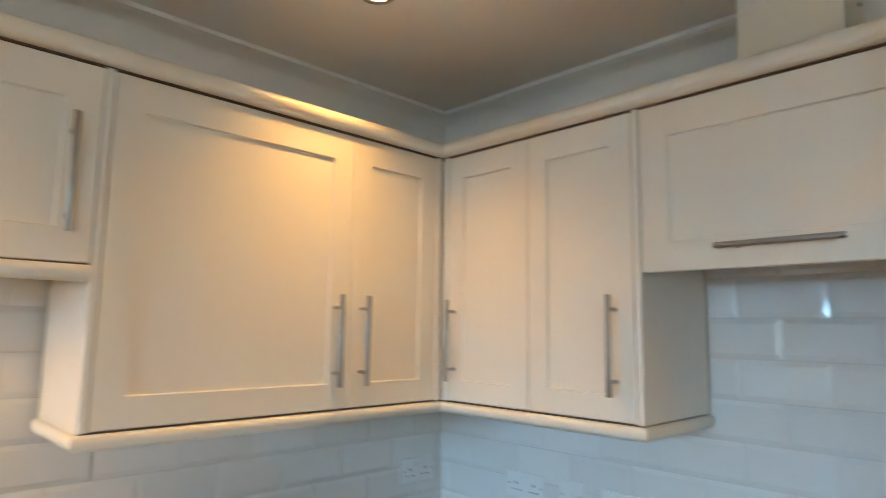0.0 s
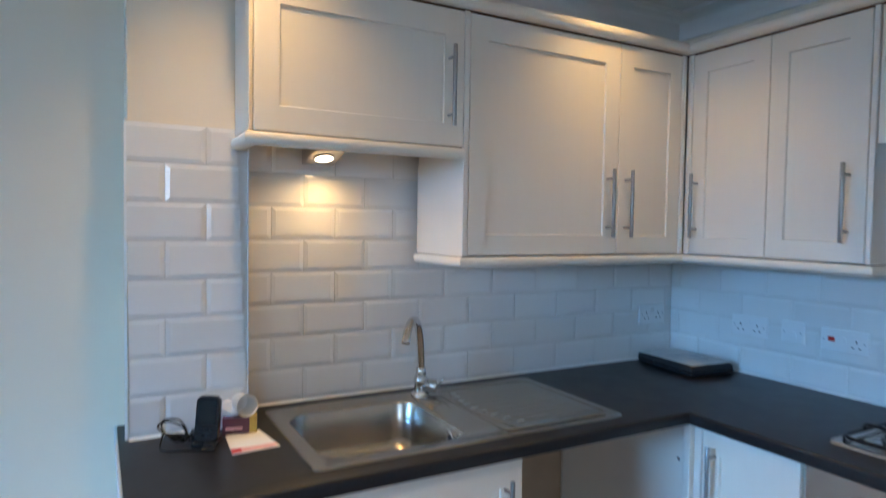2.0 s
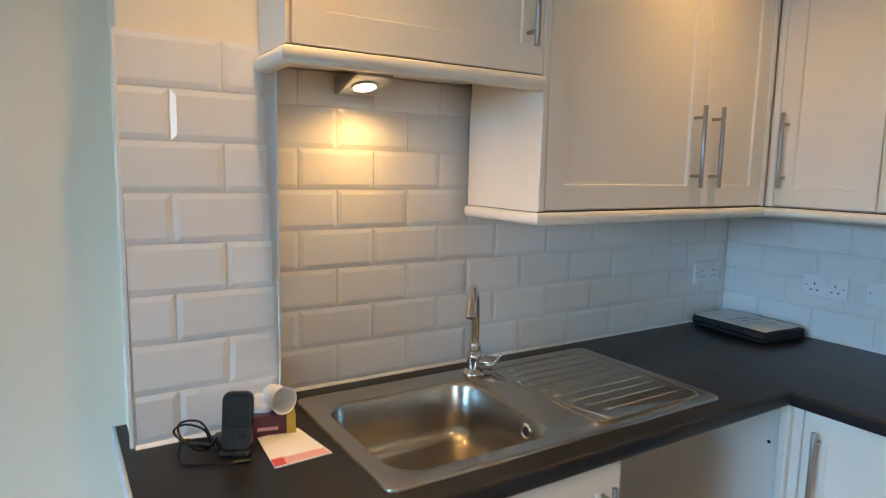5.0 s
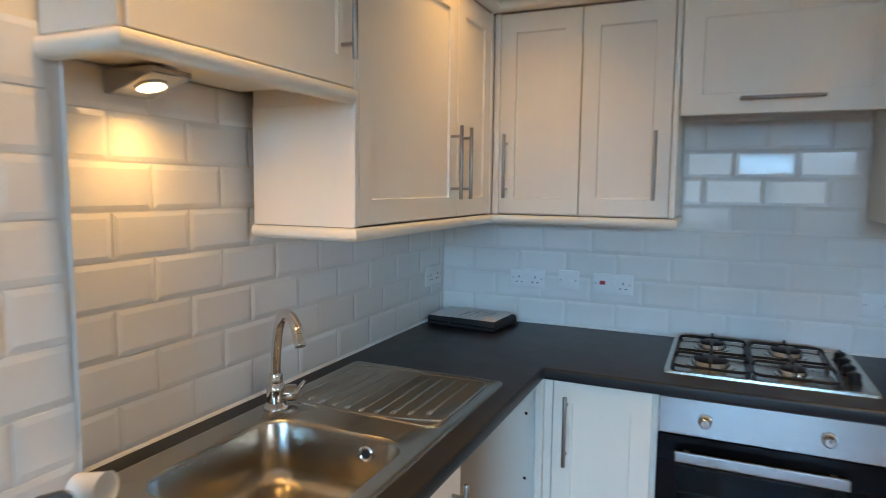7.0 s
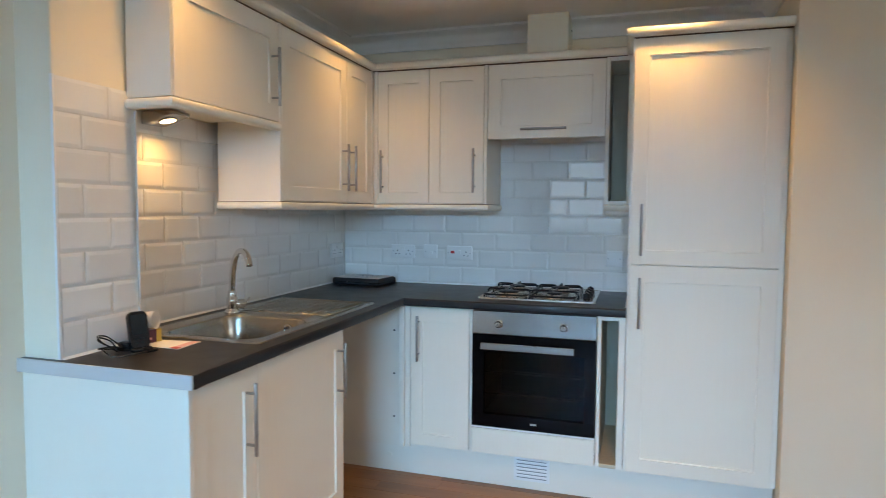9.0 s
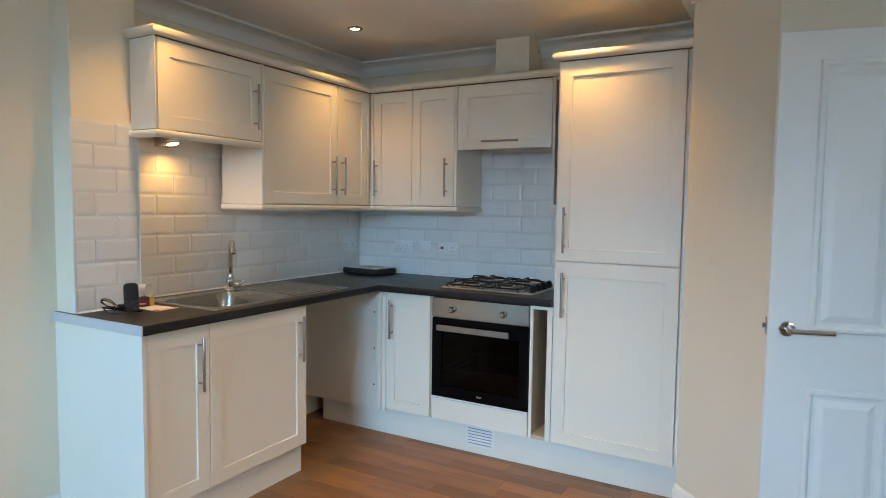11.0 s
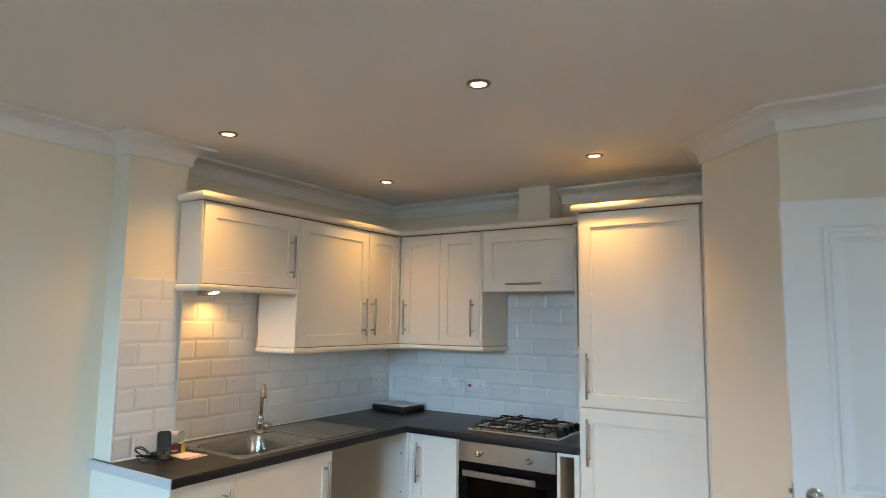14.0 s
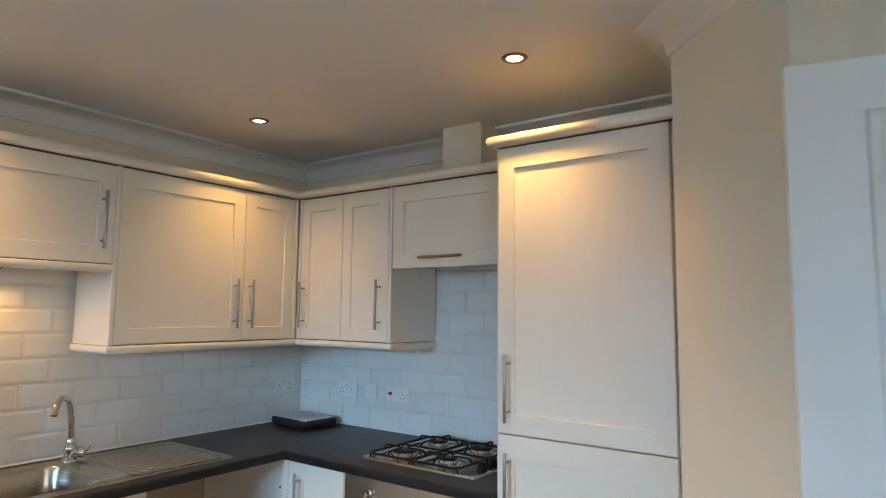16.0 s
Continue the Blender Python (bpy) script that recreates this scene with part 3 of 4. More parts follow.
# base units under the sink
c = thing("base_cabinet", (-1.95, -0.3, 0.152), "narrow white-cream shaker base cabinet at the end of the run", "cabinet")
part("body", box((-2.1, BF + 0.022, 0.152), (-1.801, -0.14, 0.87), 0.001), M_carcass, c)
cabinet_door(c, "sink", -2.098, 0.295, BF, 0.153, 0.866, (0.240, 0.706, True), 0.084)
c = thing("base_cabinet", (-1.5, -0.3, 0.152), "wide white-cream shaker base cabinet under the sink", "cabinet")
part("side", box((-1.7995, BF + 0.022, 0.152), (-1.782, 0.018, 0.87), 0.001), M_carcass, c)
part("side", box((-1.218, BF + 0.003, 0.152), (-1.198, 0.018, 0.87), 0.001), M_carcass, c)
part("base", box((-1.7815, BF + 0.022, 0.152), (-1.2185, 0.018, 0.17)), M_carcass, c)
part("back", box((-1.7815, 0.008, 0.1705), (-1.2185, 0.018, 0.87)), M_carcass, c)
cabinet_door(c, "sink", -1.800, 0.596, BF, 0.153, 0.866, (0.546, 0.706, True), 0.084)
c = thing("end_panel", (-2.11, -0.3, 0), "plain white-cream end panel closing the base cabinets", "panel")
part("panel", box((-2.119, BF - 0.006, 0), (-2.1005, 0.0, 0.8715), 0.0015), M_panel, c)
c = thing("plinth", (-1.6, -0.53, 0), "cream plinth board under the sink cabinets", "plinth")
part("board", box((-2.1, -0.535, 0), (-1.2, -0.518, 0.151), 0.001), M_panel, c)

# corner base unit, its side open to the appliance space
c = thing("base_cabinet", (-0.3, -0.75, 0.165), "cream corner base cabinet with one narrow door and a bare side", "cabinet")
part("body", box((BF + 0.022, -0.940, 0.165), (0.018, -0.12, 0.87), 0.001), M_carcass, c)
part("side_panel", box((BF + 0.004, -0.60, 0.150), (BF + 0.0215, 0.018, 0.87), 0.001), M_carcass, c)
part("corner_post", box((BF - 0.002, -0.627, 0.152), (BF + 0.021, -0.6005, 0.868), 0.003), M_panel, c)
part("corner_post", box((BF - 0.020, -0.600, 0.152), (BF + 0.0035, -0.575, 0.868), 0.003), M_panel, c)
cabinet_door(c, "hob", -0.629, 0.300, BF, 0.167, 0.866, (0.044, 0.712, True), 0.082)
for zz in (0.30, 0.52, 0.74):
    part("screw_cap", cylinder((BF + 0.0042, -0.54, zz), (BF + 0.002, -0.54, zz), 0.005, 12), M_hole, c, "small dark screw hole")
part("filler", box((BF + 0.001, -0.946, 0.167), (BF + 0.021, -0.9405, 0.868), 0.001), M_panel, c)

# brown sheet over the wall between the base cabinets
structure("trim_brown_sheet", box((-1.196, 0.024, 0.0), (BF + 0.003, 0.0295, 0.87)), M_brown, "brown sheet on the wall in the empty appliance space", "plaster")

# open slot beside the oven
c = thing("open_base_unit", (-0.3, -1.595, 0.165), "narrow open cream base unit beside the oven", "shelf unit")
for y0, y1 in ((-1.549, -1.5325), (-1.6535, -1.6255)):
    part("side", box((BF, y0, 0.168), (0.018, y1, 0.868), 0.0015), M_panel, c)
part("bottom", box((BF, -1.625, 0.168), (0.018, -1.5495, 0.186), 0.0015), M_chip, c, "pale chipboard bottom board")
part("top", box((BF, -1.625, 0.850), (0.018, -1.5495, 0.868), 0.0015), M_panel, c)
part("back", box((-0.02, -1.625, 0.1865), (0.018, -1.5495, 0.8495)), M_liner, c, "beige back board")
for y0, y1 in ((-1.551, -1.5497), (-1.6248, -1.6235)):
    part("lining", box((BF + 0.005, y0, 0.1865), (-0.0205, y1, 0.8495)), M_liner, c, "beige inner face")
c = thing("plinth", (-0.53, -1.2, 0), "cream plinth board under the hob cabinets", "plinth")
part("board", box((-0.528, -2.28, 0), (-0.510, -0.112, 0.164), 0.001), M_panel, c)
part("end_cap", cylinder((-0.5285, -0.50, 0.085), (-0.531, -0.50, 0.085), 0.012, 16), M_carcass, c)
v = thing("plinth_vent", (-0.53, -1.235, 0.1), "white slotted ventilation grille set in the plinth", "vent")
part("frame", box((-0.533, -1.322, 0.040), (-0.5285, -1.150, 0.156), 0.0015), M_plastic, v)
for k in range(6):
    z = 0.054 + 0.0168 * k
    part("slot", box((-0.5335, -1.308, z), (-0.5325, -1.164, z + 0.0055)), M_slot, v, "slot painted in shade grey")
    part("slat", box((-0.537, -1.308, z + 0.006), (-0.5332, -1.164, z + 0.0145), 0.001), M_plastic, v)

# ---- worktop, sink, tap ----
WT0, WT = 0.872, 0.910
BAS = (-1.712, -1.302, -0.500, -0.112)     # basin: x, x, y, y
out = [(-2.130, 0.0), (-2.130, -0.606), (-0.606, -0.606), (-0.606, -1.6545), (0.021, -1.6545), (0.021, 0.021), (-1.811, 0.021), (-1.811, -0.1395), (-2.107, -0.1395), (-2.107, 0.0)]
wt = thing("worktop", (-0.6, -0.6, WT0), "charcoal laminate L-shaped worktop with a rounded front edge", "worktop")
bm = prism(out, WT0, WT, [rounded(BAS[0] - 0.006, BAS[1] + 0.006, BAS[2] - 0.006, BAS[3] + 0.006, 0.07)])
edge = []
for e in bm.edges:
    a, b = e.verts[0].co, e.verts[1].co
    if abs(a.z - b.z) < 1e-5 and ((abs(a.y + 0.606) < 1e-4 and abs(b.y + 0.606) < 1e-4) or (abs(a.x + 0.606) < 1e-4 and abs(b.x + 0.606) < 1e-4)) and len(e.link_faces) == 2:
        n1, n2 = (f.normal for f in e.link_faces)
        if abs(n1.dot(n2)) < 0.5:
            edge.append(e)
bmesh.ops.bevel(bm, geom=edge, offset=0.009, segments=4, profile=0.5, affect="EDGES")
part("top", bm, M_top, wt, smooth=True)
part("end_strip", box((-2.1365, -0.604, WT0), (-2.1302, 0.0, WT + 0.002), 0.002), M_edge, wt, "pale satin edging strip")
seal = [(-0.001, WT), (0.006, WT), (0.004, WT + 0.003), (-0.001, WT + 0.007)]
part("sealant", sweep([(-2.105, -0.140), (-1.812, -0.140), (-1.812, 0.0205), (0.0205, 0.0205), (0.0205, -1.656), (-0.56, -1.656)], seal), M_seal, wt, "white sealant bead along the tiles")

SK = (-1.752, -0.808, -0.545, -0.045)
sk = thing("kitchen_sink", (-1.28, -0.3, WT), "stainless steel inset sink with bowl and ribbed drainer", "sink")
bm = bmesh.new()


def ring_of(bm, loop, z):
    return [bm.verts.new((x, y, z)) for x, y in loop]


def bridge(bm, a, b):
    for k in range(len(a)):
        bm.faces.new((a[k - 1], a[k], b[k], b[k - 1]))


def shrunk(b, d):
    return b[0] + d, b[1] - d, b[2] + d, b[3] - d


# rim: raised outer bead, deck with the bowl's hole
r0 = ring_of(bm, rounded(*SK, 0.022), WT + 0.0005)
r1 = ring_of(bm, rounded(*shrunk(SK, 0.002), 0.021), WT + 0.005)
r2 = ring_of(bm, rounded(*shrunk(SK, 0.010), 0.018), WT + 0.0062)
r3 = ring_of(bm, rounded(*shrunk(SK, 0.018), 0.016), WT + 0.0028)
for a, b in ((r0, r1), (r1, r2), (r2, r3)):
    bridge(bm, a, b)
b0 = ring_of(bm, rounded(*BAS, 0.075), WT + 0.0028)
fill = [bm.edges.get((r3[k - 1], r3[k])) for k in range(len(r3))] + [bm.edges.new((b0[k - 1], b0[k])) for k in range(len(b0))]
bmesh.ops.triangle_fill(bm, edges=fill, use_beauty=True)
prev = b0
for d, z, r in ((0.003, WT + 0.001, 0.073), (0.006, WT - 0.006, 0.071), (0.012, WT - 0.10, 0.068), (0.018, WT - 0.128, 0.064), (0.032, WT - 0.142, 0.055), (0.060, WT - 0.147, 0.04)):
    cur = ring_of(bm, rounded(*shrunk(BAS, d), r), z)
    bridge(bm, prev, cur)
    prev = cur
bm.faces.new(prev)
part("bowl", bm, M_steel, sk, smooth=True)
# drainer: raised lip and ribs
arc = [(-1.150 + 0.0042 * ((k - 6) / 2) ** 2 - 0.045, -0.10 - 0.0335 * k, WT + 0.003) for k in range(13)]
part("drainer_step", tube(curve_points(arc, 4), 0.003, 8), M_steel, sk, smooth=True)
lip = [(x, y, WT + 0.003) for x, y in rounded(-1.205, -0.835, -0.505, -0.085, 0.03)]
part("drainer_lip", tube(lip, 0.0035, 8, closed=True), M_steel, sk, smooth=True)
for k in range(9):
    y = -0.125 - 0.041 * k
    x0 = -1.165 + 0.0045 * (k - 3) ** 2 * 0.5
    bm = tube([(x0, y, WT + 0.001), (x0 + 0.012, y, WT + 0.0035), (x0 + 0.03, y, WT + 0.0042), (-0.90, y, WT + 0.0036), (-0.865, y, WT + 0.0008)], 0.0056, 8)
    bm.transform(Matrix.Translation((0, 0, (WT + 0.002) * 0.60)) @ Matrix.Diagonal((1, 1, 0.40, 1)))
    part("drainer_rib", bm, M_steel, sk, smooth=True)
    bm = bmesh.new()
    bmesh.ops.create_uvsphere(bm, u_segments=14, v_segments=8, radius=1.0, matrix=pose(x0 - 0.012, y, WT + 0.0028) @ Matrix.Diagonal((0.015, 0.0075, 0.0045, 1)))
    part("rib_end", bm, M_chrome, sk, "bright rounded rib end", True)
part("overflow_ring", _moved(lathe([(0.019, 0), (0.019, 0.004), (0.015, 0.006), (0.011, 0.004), (0.011, 0.001)], (0, 0, 0), 24), pose(BAS[1] - 0.009, -0.385, WT - 0.040, 0, -86, 0)), M_chrome, sk, "chrome overflow ring", True)
part("overflow_hole", _moved(cylinder((0, 0, 0.0012), (0, 0, 0.003), 0.0108, 20), pose(BAS[1] - 0.009, -0.385, WT - 0.040, 0, -86, 0)), M_hole, sk)
part("waste", lathe([(0.045, 0), (0.044, 0.003), (0.034, 0.004), (0.030, 0.001), (0.012, 0.001), (0.010, 0.006), (0.004, 0.007)], (-1.507, -0.30, WT - 0.1468), 32), M_chrome, sk, "chrome waste", True)

tap = thing("kitchen_tap", (-1.247, -0.088, WT + 0.003), "chrome swan-neck mixer tap with a single lever", "tap")
tx, ty, tz = -1.256, -0.088, WT + 0.003
part("base", lathe([(0.031, 0), (0.031, 0.005), (0.027, 0.010), (0.022, 0.016), (0.0225, 0.030), (0.0235, 0.046), (0.022, 0.060), (0.0175, 0.066)], (tx, ty, tz), 28), M_chrome, tap, smooth=True)
part("collar", lathe([(0.0175, 0.066), (0.0172, 0.084), (0.0150, 0.090), (0.0130, 0.091)], (tx, ty, tz), 24), M_chrome, tap, smooth=True)
dx, dy = -0.615, -0.788
neck = [(0, 0.080), (0.006, 0.13), (0.022, 0.18), (0.052, 0.228), (0.102, 0.258), (0.160, 0.263), (0.205, 0.248), (0.226, 0.232)]
part("spout", tube(curve_points([(tx + dx * d, ty + dy * d, tz + h) for d, h in neck], 6), 0.0124, 16), M_chrome, tap, smooth=True)
part("aerator", cylinder((tx + dx * 0.224, ty + dy * 0.224, tz + 0.235), (tx + dx * 0.238, ty + dy * 0.238, tz + 0.212), 0.0125, 20, bevel=0.002), M_chrome, tap, smooth=True)
ax = Vector((0.80, -0.52, -0.10)).normalized()
hub = Vector((tx, ty, tz + 0.036))
drum = part("cartridge", cylinder(hub + ax * 0.010, hub + ax * 0.052, 0.0205, 28, 0.0215, 0.003), M_chrome, tap, "round mixer cartridge", True)
lev = bmesh.new()
bmesh.ops.create_cube(lev, size=1, matrix=Matrix.Translation((0.014, 0, 0)) @ Matrix.Diagonal((0.042, 0.020, 0.010, 1)))
for vtx in lev.verts:
    if vtx.co.x > 0.02:
        vtx.co.y *= 0.6
        vtx.co.z *= 0.6
bmesh.ops.bevel(lev, geom=lev.edges[:], offset=0.0024, segments=3, profile=0.5, affect="EDGES")
part("lever", _moved(lev, Matrix.Translation(hub + ax * 0.054) @ pose(0, 0, 0, 0, -52, -36)), M_chrome, drum, "", True)

# ---- hob ----
HX0, HX1, HY0, HY1, HZ = -0.492, -0.012, -1.515, -0.948, WT + 0.001
hob = thing("gas_hob", (-0.25, -1.23, WT), "stainless steel four-burner gas hob with black pan supports", "hob")
bm = bmesh.new()
a0 = ring_of(bm, rounded(HX0, HX1, HY0, HY1, 0.018), HZ - 0.0005)
a1 = ring_of(bm, rounded(HX0 + 0.002, HX1 - 0.002, HY0 + 0.002, HY1 - 0.002, 0.017), HZ + 0.007)
a2 = ring_of(bm, rounded(HX0 + 0.012, HX1 - 0.012, HY0 + 0.012, HY1 - 0.012, 0.014), HZ + 0.009)
a3 = ring_of(bm, rounded(HX0 + 0.020, HX1 - 0.020, HY0 + 0.020, HY1 - 0.020, 0.012), HZ + 0.006)
for a, b in ((a0, a1), (a1, a2), (a2, a3)):
    bridge(bm, a, b)
bm.faces.new(a3)
part("plate", bm, M_steel, hob, smooth=True)
for bx, by, br in ((-0.365, -1.080, 0.054), (-0.125, -1.080, 0.044), (-0.370, -1.309, 0.038), (-0.125, -1.309, 0.050)):
    bur = part("burner", lathe([(br * 1.35, 0), (br * 1.32, 0.003), (br * 1.05, 0.005), (br, 0.014), (br * 0.96, 0.017), (br * 0.4, 0.017)], (bx, by, HZ + 0.0055), 28), M_fascia, hob, "grey burner ring", True)
    part("burner_cap", lathe([(br * 0.94, 0), (br * 0.95, 0.005), (br * 0.86, 0.008), (br * 0.2, 0.009)], (bx, by, HZ + 0.0222), 28), M_black, bur, "black burner cap", True)
for sy0, sy1, cs in ((-1.188, -0.972, ((-0.365, -1.080), (-0.125, -1.080))), (-1.420, -1.198, ((-0.370, -1.309), (-0.125, -1.309)))):
    z = HZ + 0.020
    sup = part("pan_support", tube([(x, y, z) for x, y in rounded(HX0 + 0.022, HX1 - 0.022, sy0, sy1, 0.03)], 0.0046, 8, closed=True), M_black, hob, "black cast pan support", True)
    mid = (HX0 + HX1) / 2
    part("cross_bar", tube([(mid, sy0, z), (mid, sy1, z)], 0.0044, 8), M_black, sup, smooth=True)
    for cx, cy in cs:
        for dx_, dy_ in ((1, 0), (-1, 0), (0, 1), (0, -1)):
            ex = (HX1 - 0.022 if cx > mid else mid) if dx_ > 0 else (mid if cx > mid else HX0 + 0.022)
            ey = sy1 if dy_ > 0 else sy0
            end = Vector((ex if dx_ else cx, ey if dy_ else cy, z))
            inn = Vector((cx + dx_ * 0.022, cy + dy_ * 0.022, z + 0.017))
            pts = [end + Vector((0, 0, -0.002)), end + Vector((-dx_ * 0.006, -dy_ * 0.006, 0.014)), end * 0.75 + inn * 0.25 + Vector((0, 0, 0.014)), inn]
            part("finger", tube(curve_points(pts, 4), 0.0043, 8), M_black, sup, smooth=True)
    for fx in (HX0 + 0.03, mid, HX1 - 0.03):
        for fy in (sy0 + 0.004, sy1 - 0.004):
            part("foot", cylinder((fx, fy, HZ + 0.006), (fx, fy, z), 0.0045, 10, 0.0035), M_black, sup, smooth=True)
for k in range(4):
    kx = -0.115 - 0.085 * k
    kn = part("control_knob", lathe([(0.021, 0), (0.021, 0.004), (0.018, 0.006), (0.017, 0.024), (0.014, 0.027), (0.004, 0.0275)], (kx, -1.466, HZ + 0.0058), 24), M_black, hob, "black control knob", True)
    part("grip", box((kx - 0.017, -1.4705, HZ + 0.030), (kx + 0.017, -1.4615, HZ + 0.0375), 0.002), M_black, kn)

# ---- oven ----
ovn = thing("built_in_oven", (-0.3, -1.235, 0.3), "built-in oven with a steel fascia and black glass door", "oven")
OF = -0.580
OY0, OY1 = -1.529, -0.9475
part("cavity_shell", box((-0.05, OY0 + 0.02, 0.31), (-0.03, OY1 - 0.02, 0.74)), M_cavity, ovn)
for lo, hi in (((-0.54, OY0 + 0.02, 0.31), (-0.0505, OY0 + 0.035, 0.74)), ((-0.54, OY1 - 0.035, 0.31), (-0.0505, OY1 - 0.02, 0.74)),
               ((-0.54, OY0 + 0.0355, 0.31), (-0.0505, OY1 - 0.0355, 0.33)), ((-0.54, OY0 + 0.0355, 0.715), (-0.0505, OY1 - 0.0355, 0.74))):
    part("cavity_wall", box(lo, hi), M_cavity, ovn)
fas = part("control_panel", box((OF, OY0, 0.756), (-0.545, OY1, 0.866), 0.002), M_fascia, ovn, "brushed steel control panel")
for ky in (-1.076, -1.382):
    kn = part("oven_knob", _moved(lathe([(0.020, 0), (0.020, 0.004), (0.0165, 0.006), (0.0155, 0.022), (0.012, 0.026), (0.003, 0.0265)], (0, 0, 0), 24), pose(OF - 0.0002, ky, 0.806, 0, -90, 0)), M_fascia, fas, "round steel knob", True)
    part("pointer", box((OF - 0.028, ky - 0.0015, 0.806), (OF - 0.0265, ky + 0.0015, 0.820)), M_black, kn)
WY0, WY1, WZa, WZb = -1.478, -1.005, 0.366, 0.672
dr = part("oven_door", box((OF + 0.002, OY0, WZb), (-0.545, OY1, 0.752), 0.0015), M_glass, ovn, "black glass door frame")
for lo, hi in (((OF + 0.002, OY0, 0.304), (-0.545, OY1, WZa)), ((OF + 0.002, OY0, WZa + 0.0003), (-0.545, WY0, WZb - 0.0003)), ((OF + 0.002, WY1, WZa + 0.0003), (-0.545, OY1, WZb - 0.0003))):
    part("glass_border", box(lo, hi, 0.0005), M_glass, dr)
pn = part("oven_window", box((OF + 0.004, WY0 + 0.0003, WZa + 0.0003), (OF + 0.008, WY1 - 0.0003, WZb - 0.0003)), M_smoke, dr, "smoked glass window")
oh = part("oven_handle", box((OF - 0.042, -1.432, 0.688), (OF - 0.030, -0.998, 0.719), 0.003), M_bar, dr, "flat steel bar handle")
for hy in (-1.40, -1.03):
    part("handle_post", box((OF - 0.0298, hy - 0.008, 0.695), (OF + 0.0015, hy + 0.008, 0.712), 0.002), M_bar, oh)
part("badge", box((OF + 0.0008, -1.262, 0.331), (OF + 0.0018, -1.232, 0.340)), M_bar, dr, "small plain silver badge")
for rz in (0.455, 0.56):
    rk = part("wire_rack", tube([(-0.53, OY0 + 0.04, rz), (-0.53, OY1 - 0.04, rz)], 0.0035, 8), M_chrome, ovn, "chrome wire rack", True)
    part("rack_rail", tube([(-0.09, OY0 + 0.04, rz), (-0.09, OY1 - 0.04, rz)], 0.003, 8), M_chrome, rk, smooth=True)
    for k in range(9):
        yy = OY0 + 0.05 + (OY1 - OY0 - 0.10) * k / 8
        part("wire", tube([(-0.53, yy, rz), (-0.09, yy, rz)], 0.0016, 6), M_chrome, rk, smooth=True)
part("lower_trim", box((OF + 0.003, OY0, 0.2945), (-0.545, OY1, 0.3025), 0.001), M_plastic, ovn, "pale trim strip below the door")
dpn = thing("oven_filler_panel", (-0.56, -1.24, 0.168), "plain cream panel below the oven", "panel")
part("panel", box((BF, OY0, 0.168), (BF + 0.02, OY1, 0.2905), 0.002), M_door, dpn)

# ---- sockets ----
def socket(side, u0, u1, z0, z1, kind, label):
    """A wall plate; u to the right as seen from the room."""
    w, h = abs(u1 - u0), z1 - z0
    front = TY if side == "sink" else TX
    m = facing(side, u0, front, z0)
    s = thing("wall_socket", tuple((m @ Vector((w / 2, 0, 0)))), label, "socket", "white wall sockets")
    bm = box((0, -0.0095, 0), (w, 0.001, h), 0.004, 3)
    part("plate", _moved(bm, m), M_plastic, s, smooth=True)
    def pins(cx, cz):
        for px, pz, pw, ph in ((0, 0.011, 0.0042, 0.0085), (-0.011, -0.010, 0.0068, 0.0042), (0.011, -0.010, 0.0068, 0.0042)):
            part("pin_hole", _moved(box((cx + px - pw / 2, -0.0102, cz + pz - ph / 2), (cx + px + pw / 2, -0.0093, cz + pz + ph / 2)), m), M_hole, s)
    def rocker(cx, cz, material=M_plastic, wide=0.011, high=0.019):
        part("rocker", _moved(box((cx - wide / 2, -0.0135, cz - high / 2), (cx + wide / 2, -0.009, cz + high / 2), 0.0015), m @ pose(cx, 0, cz) @ pose(0, 0, 0, 4) @ pose(-cx, 0, -cz)), material, s, "red rocker switch" if material is M_red else "")
    def screw(cx, cz):
        part("screw", _moved(cylinder((cx, -0.0103, cz), (cx, -0.009, cz), 0.0032, 12), m), M_alu, s)
    if kind == "double":
        pins(w * 0.27, h * 0.42), pins(w * 0.73, h * 0.42), rocker(w * 0.455, h * 0.73), rocker(w * 0.545, h * 0.73)
        screw(w * 0.09, h * 0.5), screw(w * 0.91, h * 0.5)
    elif kind == "spur":
        rocker(w * 0.60, h * 0.42), screw(w * 0.14, h * 0.5), screw(w * 0.86, h * 0.5)
    elif kind == "cooker":
        pins(w * 0.76, h * 0.42), rocker(w * 0.24, h * 0.56, M_red, 0.022, 0.016), rocker(w * 0.52, h * 0.56)
        screw(w * 0.07, h * 0.5), screw(w * 0.93, h * 0.5)
    return s


socket("sink", -0.176, -0.028, 1.058, 1.142, "double", "white double socket on the tiled wall near the corner")
socket("hob", -0.289, -0.437, 1.058, 1.136, "double", "white double socket above the worktop")
socket("hob", -0.492, -0.577, 1.060, 1.140, "spur", "white single switched spur above the worktop")
socket("hob", -0.635, -0.788, 1.057, 1.136, "cooker", "white cooker switch with a red rocker")
socket("hob", -1.535, -1.622, 1.045, 1.130, "spur", "white single switch plate beside the tall cabinet")

